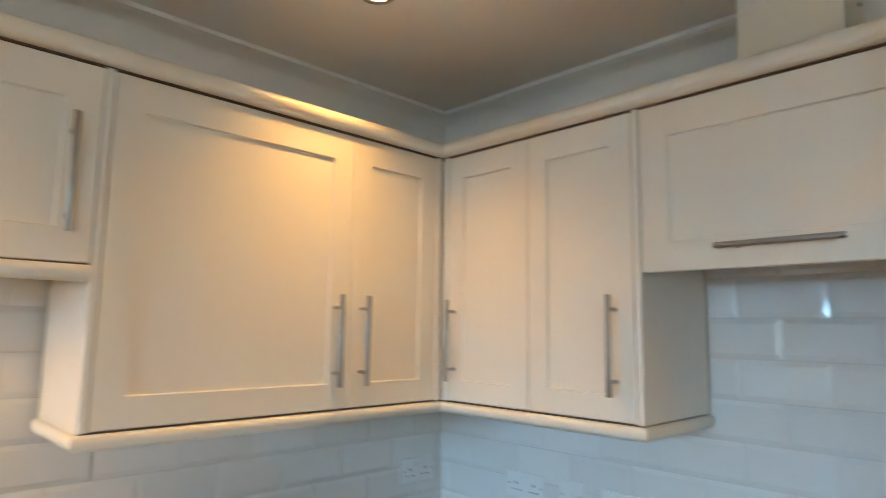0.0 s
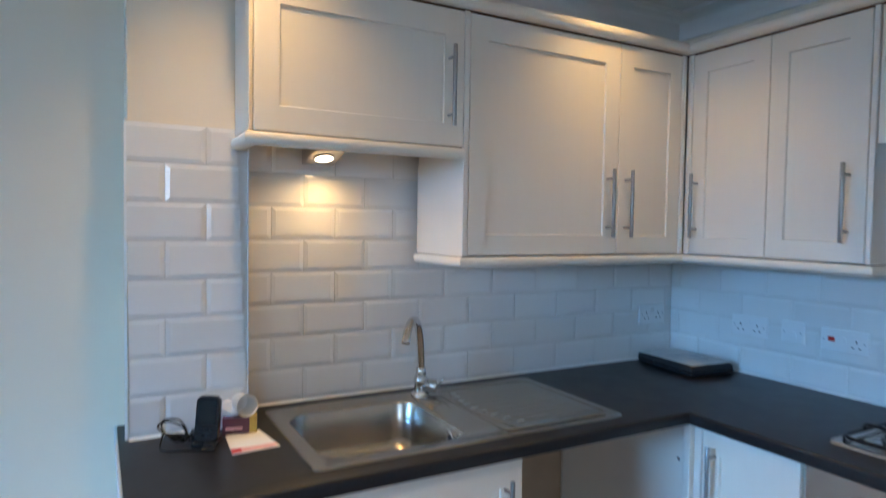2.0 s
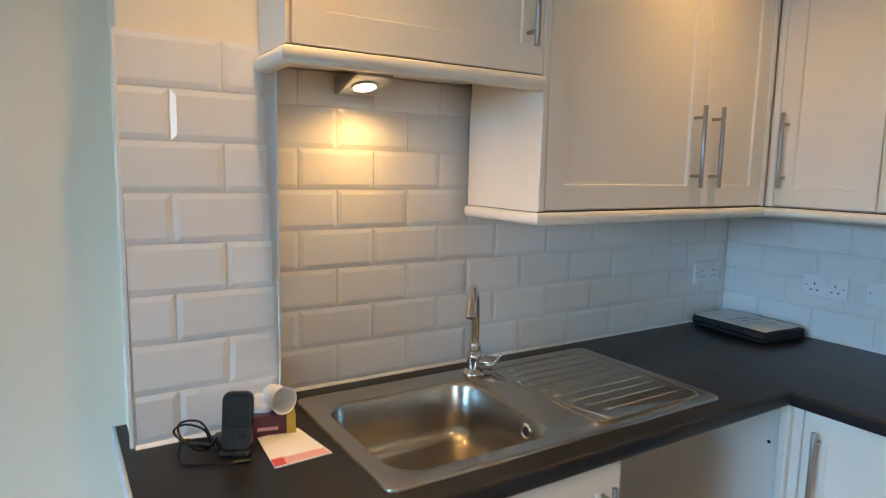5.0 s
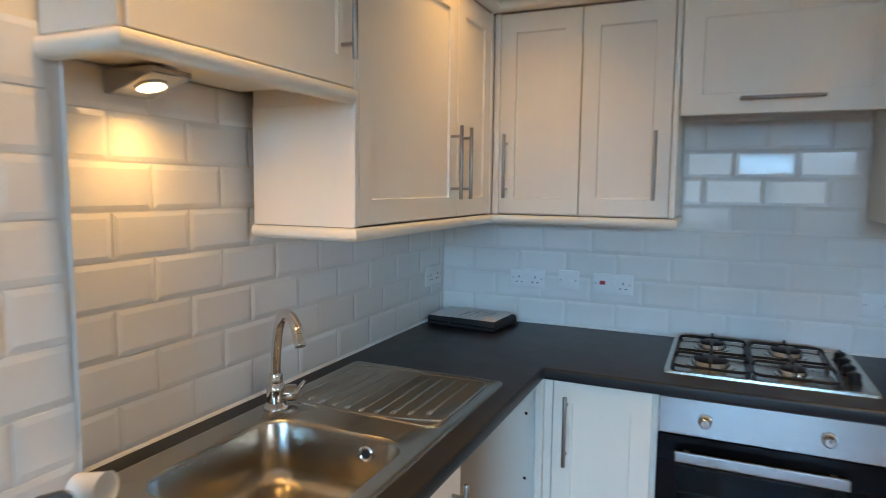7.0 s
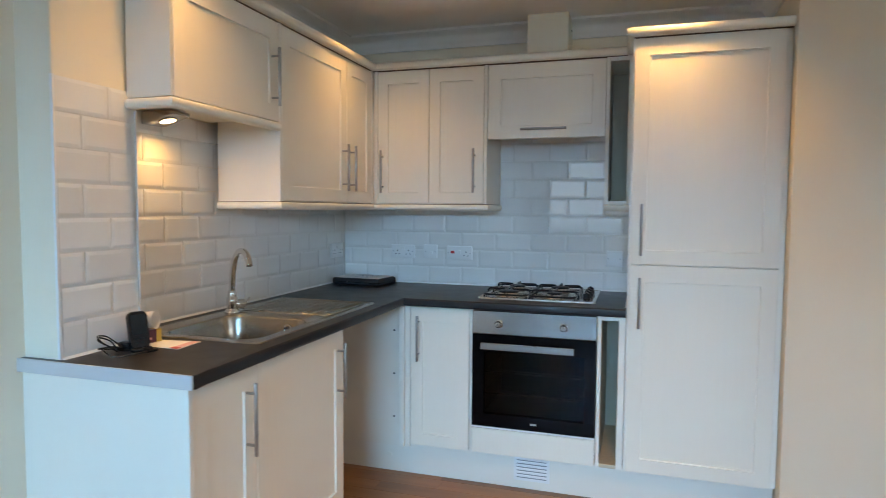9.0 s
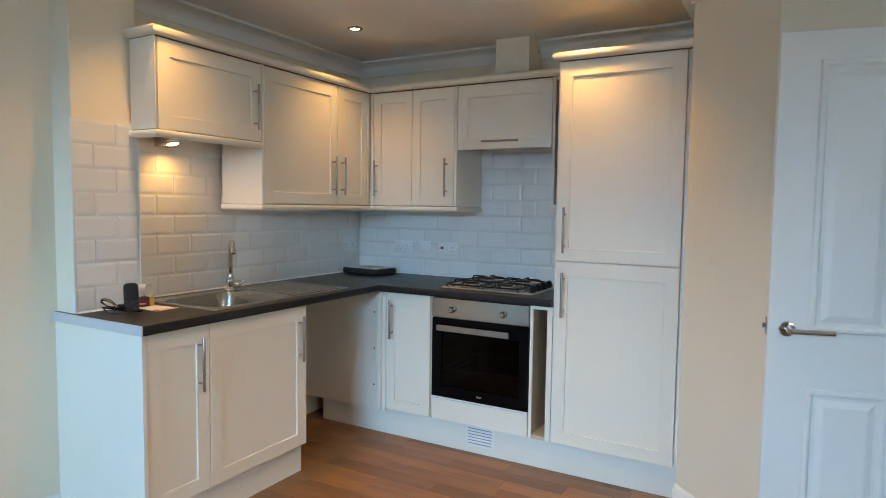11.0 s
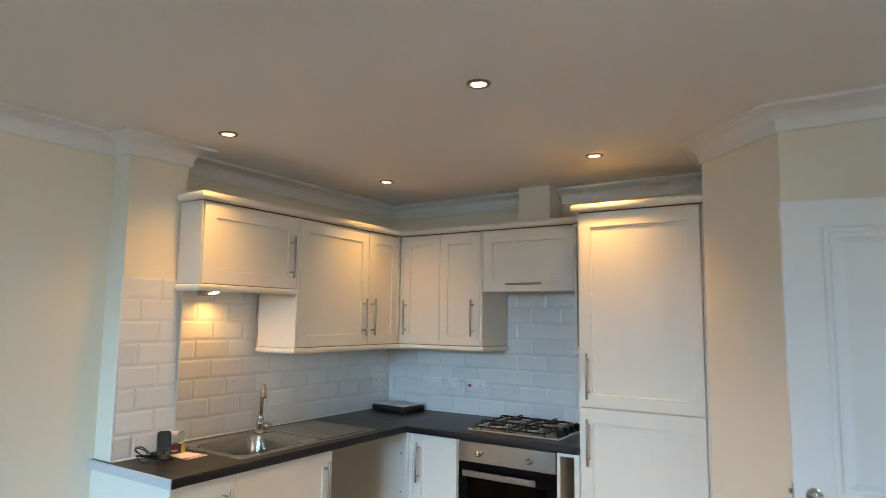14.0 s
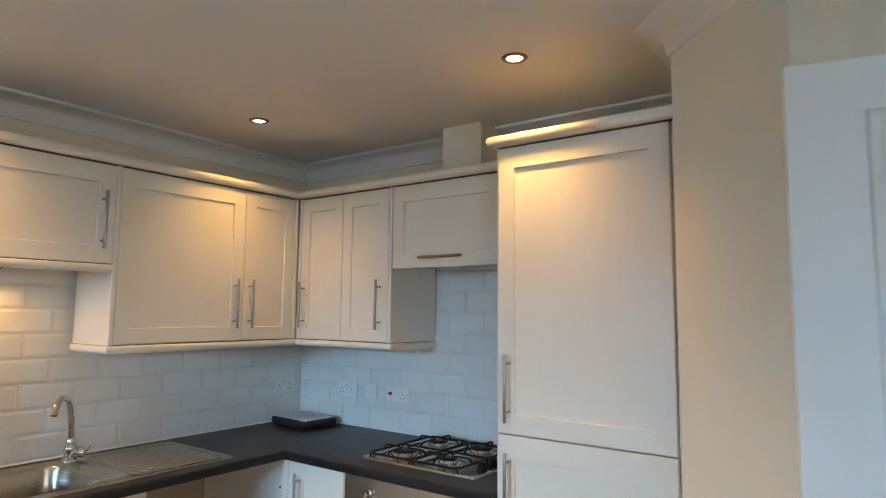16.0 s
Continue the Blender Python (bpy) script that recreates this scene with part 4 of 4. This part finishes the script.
# ---- lamps ----
ul = thing("under_cabinet_light", (-1.575, -0.07, 1.64), "small wedge-shaped steel light under the short cabinet, lit", "lamp")
bm = bmesh.new()
lx0, lx1 = -1.624, -1.530
prof = [(0.015, 1.690), (-0.118, 1.690), (-0.118, 1.678), (-0.010, 1.645), (0.015, 1.645)]
va = [bm.verts.new((lx0, y, z)) for y, z in prof]
vb = [bm.verts.new((lx1, y, z)) for y, z in prof]
for k in range(5):
    bm.faces.new((va[k - 1], va[k], vb[k], vb[k - 1]))
bm.faces.new(va), bm.faces.new(vb)
bmesh.ops.bevel(bm, geom=bm.edges[:], offset=0.002, segments=2, profile=0.5, affect="EDGES")
part("housing", bm, M_fascia, ul, "brushed steel wedge housing")
slope = math.degrees(math.atan2(0.033, 0.108))
mm = pose((lx0 + lx1) / 2, -0.060, 1.6600, 180 - slope, 0, 0)
part("bezel", _moved(lathe([(0.032, 0), (0.032, 0.0025), (0.0275, 0.003), (0.0265, 0.0005)], (0, 0, 0), 28), mm), M_chrome, ul, smooth=True)
part("lens", _moved(cylinder((0, 0, 0.0006), (0, 0, 0.002), 0.026, 28), mm), M_lens, ul, "lit lens")
lamp("under_cabinet_lamp", "SPOT", look(mm @ Vector((0, 0, 0.006)), mm @ Vector((0, 0.0, 0.5))), 8.0, WARM, 0.02, angle=168, blend=1.0)

first = None
for lx, ly in DOWNLIGHTS:
    if first is None:
        first = thing("ceiling_downlight", (lx, ly, CEIL), "round recessed ceiling downlight with a steel bezel, lit", "lamp", "ceiling downlights")
        part("bezel", lathe([(0.044, 0), (0.044, -0.002), (0.040, -0.006), (0.032, -0.007), (0.028, -0.003), (0.0272, -0.001)], (0, 0, 0), 36), M_bezel, first, "satin steel bezel", True, True)
        part("lens", lathe([(0.0270, -0.0012), (0.026, -0.004), (0.015, -0.0058), (0.003, -0.006)], (0, 0, 0), 28), M_lens, first, "lit lens", True, True)
    else:
        copy_thing(first, pose(lx, ly, CEIL))

# spotlight bar in the middle of the room
sb = thing("ceiling_spotlight", (BAR_X, BAR_Y, CEIL), "brushed steel ceiling spotlight bar with three small lit heads", "lamp")
part("ceiling_plate", box((-0.04, -0.065, -0.022), (0.04, 0.065, -0.0005), 0.006, 3), M_bar, sb, local=True)
part("bar", cylinder((0, -0.19, -0.036), (0, 0.19, -0.036), 0.008, 16, bevel=0.002), M_bar, sb, "", True, True)
for s_ in (-1, 1):
    part("bar_post", cylinder((0, s_ * 0.05, -0.021), (0, s_ * 0.05, -0.034), 0.006, 12), M_bar, sb, "", True, True)
for hx, hy in ((0.0, -0.17), (0.0, 0.0), (0.0, 0.17)):
    arm = part("arm", cylinder((hx, hy, -0.036), (hx, hy, -0.088), 0.0055, 12), M_bar, sb, "", True, True)
    hp = pose(hx, hy, -0.112, 0, 6, 0)
    part("head", _moved(lathe([(0.004, -0.046), (0.016, -0.046), (0.0195, -0.042), (0.0200, 0.010), (0.0225, 0.026), (0.0215, 0.026), (0.0185, 0.008), (0.004, 0.006)], (0, 0, 0), 24), hp), M_bar, arm, "satin nickel cylinder head", True, True)
    part("bulb", _moved(lathe([(0.004, 0.007), (0.010, 0.008), (0.011, 0.020), (0.007, 0.026), (0.002, 0.028)], (0, 0, 0), 16), hp), M_lens, arm, "lit bulb", True, True)

# boxed-in duct above the extractor
dc = thing("duct_boxing", (-0.08, -1.23, 2.09), "painted box hiding the extractor duct up to the ceiling", "boxing")
part("casing", box((-0.172, -1.332, WZ1 + 0.0095), (0.03, -1.122, CEIL - 0.001), 0.0025), M_wall, dc)
for zz in (2.17, 2.30):
    part("screw_head", cylinder((-0.03, -1.3322, zz), (-0.03, -1.3345, zz), 0.005, 12), M_hole, dc, "small dark screw head")

# ---- panelled door standing open against the wall ----
DW, DH = 0.79, 1.955
door = thing("door_1", (-1.213, -2.643, 0.006), "white six-panel style door standing open, with chrome lever", "door", kind="structure", turn=-90 + 12.5)
# local: x from the latch edge to the hinges, front at y = 0 facing the room
slab = box((0, 0, 0), (DW, 0.04, DH), 0.002, 2)
part("slab", slab, M_gloss, door, local=True)


def raised_panel(x0, x1, z0, z1):
    bm = bmesh.new()
    loops = [(0, -0.0005), (0.005, -0.0085), (0.013, -0.0100), (0.019, -0.0085), (0.026, -0.0008), (0.036, -0.0010), (0.058, -0.0085), (0.064, -0.0090)]
    prev = None
    for d, y in loops:
        cur = [bm.verts.new(p) for p in ((x0 + d, y, z0 + d), (x1 - d, y, z0 + d), (x1 - d, y, z1 - d), (x0 + d, y, z1 - d))]
        if prev:
            bridge(bm, prev, cur)
        prev = cur
    bm.faces.new(prev)
    return bm


for x0, x1 in ((0.12, 0.365), (0.43, 0.67)):
    for z0, z1 in ((0.20, 0.775), (0.965, 1.862)):
        part("raised_panel", raised_panel(x0, x1, z0, z1), M_gloss, door, local=True)
hd = part("lever_handle", cylinder((0.058, -0.0003, 0.972), (0.058, -0.010, 0.972), 0.026, 28, bevel=0.003), M_chrome, door, "chrome round-rose lever handle", True, True)
lever = [(0.058, -0.008, 0.972), (0.058, -0.030, 0.972), (0.060, -0.047, 0.972), (0.072, -0.055, 0.972), (0.10, -0.056, 0.972), (0.188, -0.056, 0.973)]
part("lever", tube(curve_points(lever, 6), 0.0095, 14), M_chrome, hd, "", True, True)
lt = part("latch_plate", box((-0.0022, 0.008, 0.945), (-0.0001, 0.032, 1.005), 0.0005), M_bar, door, "steel latch plate", False, True)
part("latch_bolt", box((-0.013, 0.014, 0.968), (-0.0023, 0.026, 0.984), 0.002), M_bar, lt, "", False, True)
for hz in (0.2, 1.0, 1.75):
    part("hinge", cylinder((DW + 0.004, 0.036, hz), (DW + 0.004, 0.036, hz + 0.075), 0.007, 14), M_bar, door, "steel hinge", True, True)

# ---- loose things on the worktop ----
# document case with papers in the corner
cs = thing("document_case", (-0.115, -0.17, WT), "black zipped document case lying in the worktop corner", "case", turn=-8)
bm = box((-0.105, -0.155, 0.0005), (0.105, 0.155, 0.040), 0.012, 4)
part("body", bm, M_case, cs, smooth=True, local=True)
part("zip", tube([(x, y, 0.018) for x, y in rounded(-0.106, 0.106, -0.156, 0.156, 0.014)], 0.0022, 6, closed=True), M_rubber, cs, "", True, True)
for k, (px, py, rz, w, h) in enumerate(((-0.002, 0.005, 4, 0.20, 0.295), (0.012, -0.01, -5, 0.15, 0.21))):
    pp = thing("paper_sheet", (-0.115 + px, -0.17 + py, WT + 0.0407 + 0.0022 * k), "white printed paper sheet lying on the case", "paper", "papers on the case", turn=-8 + rz)
    bm = bmesh.new()
    bmesh.ops.create_grid(bm, x_segments=8, y_segments=8, size=0.5)
    for vtx in bm.verts:
        vtx.co.x *= w
        vtx.co.y *= h
        vtx.co.z = 0.0012 + 0.0018 * noise.noise(Vector((vtx.co.x * 14 + k * 9, vtx.co.y * 14, 0))) * (1.0 if k else 0.6)
    bmesh.ops.solidify(bm, geom=bm.faces[:], thickness=0.0006)
    part("sheet", bm, M_paper, pp, "", True, True)
    for j in range(4):
        part("print_line", box((-w * 0.34, -h * 0.3 + j * h * 0.12, 0.0034), (w * (0.30 - 0.06 * (j % 2)), -h * 0.3 + j * h * 0.12 + 0.004, 0.0037)), M_ink, pp, "", False, True)

# handset in its stand
hs = thing("handset", (-1.937, -0.252, WT), "black handheld terminal with a dark screen on a stand", "handset", turn=-26)
tip = pose(0, 0, 0.008, -14, 0, 0) @ Matrix.Diagonal((0.90, 0.9, 0.86, 1))
bm = bmesh.new()
h0 = ring_of(bm, rounded(-0.031, 0.031, 0.0, 0.128, 0.017), 0.0)
h1 = ring_of(bm, rounded(-0.033, 0.033, -0.002, 0.130, 0.019), 0.006)
h2 = ring_of(bm, rounded(-0.033, 0.033, -0.002, 0.130, 0.019), 0.018)
h3 = ring_of(bm, rounded(-0.029, 0.029, 0.002, 0.126, 0.015), 0.024)
for a, b in ((h0, h1), (h1, h2), (h2, h3)):
    bridge(bm, a, b)
bm.faces.new(h0), bm.faces.new(h3)
fl = tip @ Matrix(((1, 0, 0, 0), (0, 0, 1, -0.012), (0, 1, 0, 0), (0, 0, 0, 1)))
part("case", _moved(bm, fl), M_rubber, hs, "", True, True)
part("screen", _moved(box((-0.0245, 0.048, -0.0012), (0.0245, 0.118, 0.001), 0.0005), fl), M_screen, hs, "dark grey screen", False, True)
for bx, bz in ((-0.014, 0.032), (0.0, 0.034), (0.014, 0.032), (-0.008, 0.018), (0.008, 0.018)):
    part("key", _moved(box((bx - 0.005, bz - 0.0035, -0.0016), (bx + 0.005, bz + 0.0035, 0.001), 0.001), fl), M_screen, hs, "", False, True)
part("stand", box((-0.030, -0.026, 0.0), (0.030, 0.036, 0.012), 0.005, 3), M_rubber, hs, "black cradle", True, True)

# tangled lead and plug
ld = thing("charger_lead", (-2.0, -0.21, WT), "black coiled charger lead with its plug", "cable")
rnd = random.Random(7)
pts = [(-1.965, -0.235, WT + 0.006)]
for k in range(22):
    a = k * 1.05
    pts.append((-2.004 + 0.033 * math.cos(a) + rnd.uniform(-0.008, 0.008), -0.203 + 0.022 * math.sin(a) + rnd.uniform(-0.006, 0.006), WT + 0.006 + (0.030 + 0.022 * math.sin(a * 0.5 + 1)) * abs(math.sin(a * 0.53))))
pts += [(-2.04, -0.255, WT + 0.004), (-1.99, -0.285, WT + 0.004), (-1.955, -0.300, WT + 0.004)]
part("lead", tube(curve_points(pts, 6), 0.0023, 8), M_rubber, ld, smooth=True)
part("plug", box((-1.968, -0.235, WT + 0.0005), (-1.935, -0.195, WT + 0.028), 0.006, 3), M_rubber, ld, smooth=True)
part("connector", cylinder((-1.955, -0.300, WT + 0.0048), (-1.925, -0.306, WT + 0.0048), 0.0045, 12), M_rubber, ld, smooth=True)

# small carton with a white beaker lying on it
ct = thing("carton", (-1.848, -0.186, WT), "small plum cardboard carton with a yellow end", "box", turn=-14)
part("sleeve", box((-0.038, -0.022, 0.0003), (0.029, 0.022, 0.043), 0.001), M_carton, ct, local=True)
part("end", box((0.0292, -0.0218, 0.0005), (0.048, 0.0218, 0.0428), 0.001), M_gold, ct, "yellow printed end", False, True)
part("print_bar", box((-0.030, -0.0228, 0.012), (0.012, -0.0222, 0.019)), M_pink, ct, "pale printed bar", False, True)
bk = thing("plastic_beaker", (-1.838, -0.186, WT + 0.0435), "translucent white plastic beaker lying on the carton", "beaker", turn=-14 - 62)
prf = [(0.004, 0.0), (0.021, 0.0), (0.0235, 0.004), (0.0285, 0.055), (0.030, 0.057), (0.0275, 0.0555), (0.0222, 0.006), (0.004, 0.003)]
part("cup", _moved(lathe(prf, (0, 0, 0), 28), pose(-0.024, 0, 0.030, 0, 88, 0)), M_plastic, bk, "", True, True)
ts = thing("tissue", (-1.868, -0.172, WT + 0.044), "crumpled white tissue beside the beaker", "tissue")
bm = bmesh.new()
bmesh.ops.create_icosphere(bm, subdivisions=4, radius=0.024)
for vtx in bm.verts:
    k = 1 + 0.55 * noise.noise(vtx.co * 55) + 0.2 * noise.noise(vtx.co * 140)
    vtx.co = Vector((vtx.co.x * k * 1.1, vtx.co.y * k * 0.7, max(0.0, vtx.co.z * k + 0.014)))
part("crumple", bm, M_paper, ts, "", True, True)

# leaflet
lf = thing("leaflet", (-1.836, -0.276, WT), "white leaflet with a red stripe lying by the sink", "leaflet")
bm = prism([(-1.885, -0.208), (-1.893, -0.354), (-1.776, -0.346), (-1.796, -0.200)], WT + 0.0006, WT + 0.0018)
part("sheet", bm, M_paper, lf)
part("stripe", prism([(-1.8905, -0.318), (-1.8925, -0.350), (-1.868, -0.3487), (-1.866, -0.318)], WT + 0.0019, WT + 0.0023), M_print, lf, "red printed block")
part("stripe", prism([(-1.8655, -0.319), (-1.8675, -0.3487), (-1.780, -0.3435), (-1.784, -0.318)], WT + 0.0019, WT + 0.0022), M_pink, lf, "pink printed stripe")


# ---- tiles and planks, last ----
TW, TH, GAP = 0.200, 0.0998, 0.003
ROW0 = 0.9155


def tile_mesh(w, h, bev=0.0115, cuts=(True, True, True, True)):
    """A bevelled tile; back at y = 0, face at y = -0.008. cuts: bevel on left, right, bottom, top."""
    w, h = w - GAP, h - GAP
    l, r, b, t = (bev if k else 0.0 for k in cuts)
    me = bpy.data.meshes.new("tile")
    o = [(0, h), (0, 0), (w, 0), (w, h)]
    ys = -0.0056
    i = [(l, h - t), (l, b), (w - r, b), (w - r, h - t)]
    vs = [(x - w / 2, 0, z - h / 2) for x, z in o] + [(x - w / 2, ys, z - h / 2) for x, z in o] + [(x - w / 2, -0.008, z - h / 2) for x, z in i]
    fs = [(8, 9, 10, 11)]
    for k in range(4):
        n = (k + 1) % 4
        fs += [(k, n, 4 + n, 4 + k), (4 + k, 4 + n, 8 + n, 8 + k)]
    me.from_pydata(vs, [], fs)
    me.update()
    me.materials.append(M_tile)
    return me


meshes = {}


def tile(parent, m, w, h, cuts):
    key = (round(w, 3), round(h, 3), cuts)
    if key not in meshes:
        meshes[key] = tile_mesh(w, h, 0.0115, cuts)
    ob = new("tile", meshes[key])
    ob.parent = parent
    ob.matrix_basis = m @ pose(0, 0, 0, rnd.gauss(0, 0.5), 0, rnd.gauss(0, 0.5))


def tile_rows(parent, side, u_from, u_to, back, ztop, joint, rows):
    """Courses in half bond; u grows to the right as seen from the room; joint: a joint's place in the lowest course."""
    sgn = 1 if side == "sink" else -1
    for k in range(rows):
        z0 = ROW0 + TH * k
        top = ztop(k) if callable(ztop) else ztop
        z1 = min(z0 + TH, top)
        if z1 - z0 < 0.012:
            continue
        a0, a1 = (u_from(k) if callable(u_from) else u_from), (u_to(k) if callable(u_to) else u_to)
        first_joint = joint + (TW / 2 if k % 2 else 0)
        n = math.floor((a0 - first_joint) / TW)
        s = first_joint + n * TW
        while s < a1 - 1e-6:
            p, q = max(s, a0), min(s + TW, a1)
            if q - p > 0.012:
                mid = (p + q) / 2
                zc = (z0 + z1) / 2
                m = pose(mid, back, zc) if side == "sink" else pose(back, -mid, zc, 0, 0, -90)
                tile(parent, m, q - p, z1 - z0, (p == s, q == s + TW, True, z1 == z0 + TH))
            s += TW


def bonded(u0, u1, back, z0, z1, side, parent):
    bm = box((u0, back - 0.0043, z0), (u1, back + 0.003, z1)) if side == "sink" else box((back - 0.0043, u0, z0), (back + 0.003, u1, z1))
    part("grout", bm, M_grout, parent, "pale grout bed")


bonded(-1.812, -1.247, 0.028, WT, 1.698, "sink", wall_sink)
bonded(-1.2468, 0.024, 0.028, WT, 1.372, "sink", wall_sink)
tile_rows(wall_sink, "sink", -1.811, lambda k: 0.0195 if k < 5 else -1.16, 0.028, 1.698, -1.414, 8)
bonded(-0.948, 0.024, 0.028, WT, 1.372, "hob", wall_hob)
bonded(-1.655, -0.9482, 0.028, WT, 1.745, "hob", wall_hob)
tile_rows(wall_hob, "hob", lambda k: -0.0195 if k < 5 else 0.9485, lambda k: 1.655 if k < 5 else 1.534, 0.028, 1.744, 0.123, 9)
bm = box((-2.106, -0.1362, WT), (-1.8135, -0.1305, ROW0 + 8 * TH - 0.001))
part("grout", bm, M_grout, pilaster, "pale grout bed")
tile_rows(pilaster, "sink", lambda k: -2.104 - 0.0012 * k, lambda k: -1.8165 - 0.0036 * k, -0.132, 9, -2.022, 8)
part("edge_trim", prism([(-1.8118, -0.1405), (-1.8155, -0.1405), (-1.8155, -0.131), (-1.8118, -0.131)], WT + 0.001, 1.685), M_plastic, pilaster, "white plastic tile trim")
part("edge_trim", prism([(-2.1145, -0.1405), (-2.1085, -0.1405), (-2.1085, -0.131), (-2.1145, -0.131)], WT + 0.003, ROW0 + 8 * TH), M_plastic, pilaster, "white plastic tile trim")

# floor strips along y: those in the kitchen are parts, the rest of the room is one joined part
PW, PL = 0.098, 0.64
pk = bpy.data.meshes.new("plank")
bm = box((-PW / 2 + 0.0004, -PL / 2 + 0.0004, -0.010), (PW / 2 - 0.0004, PL / 2 - 0.0004, 0.0), 0.001, 1)
bm.to_mesh(pk)
bm.free()
pk.materials.append(M_floor)
verts, faces = [], []
col = 0
x = 0.02 - PW / 2
while x > CAM_SIDE - 0.05:
    y = 0.3 - (col * 0.237 + 0.11 * (col % 3)) % PL
    while y > -4.6 - PL / 2:
        if y - PL / 2 > 0.07:
            y -= PL
            continue
        if x > -3.0 and y > -3.1:
            ob = new("plank", pk)
            ob.parent = floor
            ob.matrix_basis = pose(x, y, 0, 0, 0, 180 * rnd.randint(0, 1)) if y + PL / 2 < 0.09 else pose(x, (0.09 + y - PL / 2) / 2, 0) @ Matrix.Diagonal((1, (0.09 - y + PL / 2) / PL, 1, 1))
        else:
            n = len(verts)
            verts += [(x + sx * (PW / 2 - 0.0005), max(-4.65, min(0.09, y + sy * (PL / 2 - 0.0005))), z) for z in (-0.01, 0.0) for sx, sy in ((-1, -1), (1, -1), (1, 1), (-1, 1))]
            faces += [tuple(n + k for k in f) for f in ((4, 5, 6, 7), (0, 1, 5, 4), (1, 2, 6, 5), (2, 3, 7, 6), (3, 0, 4, 7))]
        y -= PL
    x -= PW
    col += 1
far = bpy.data.meshes.new("far_planks")
far.from_pydata(verts, [], faces)
far.materials.append(M_floor)
ob = new("far_planks", far)
ob.parent = floor
tagged(ob, "oak laminate strips over the rest of the room", "", "", "stuff")
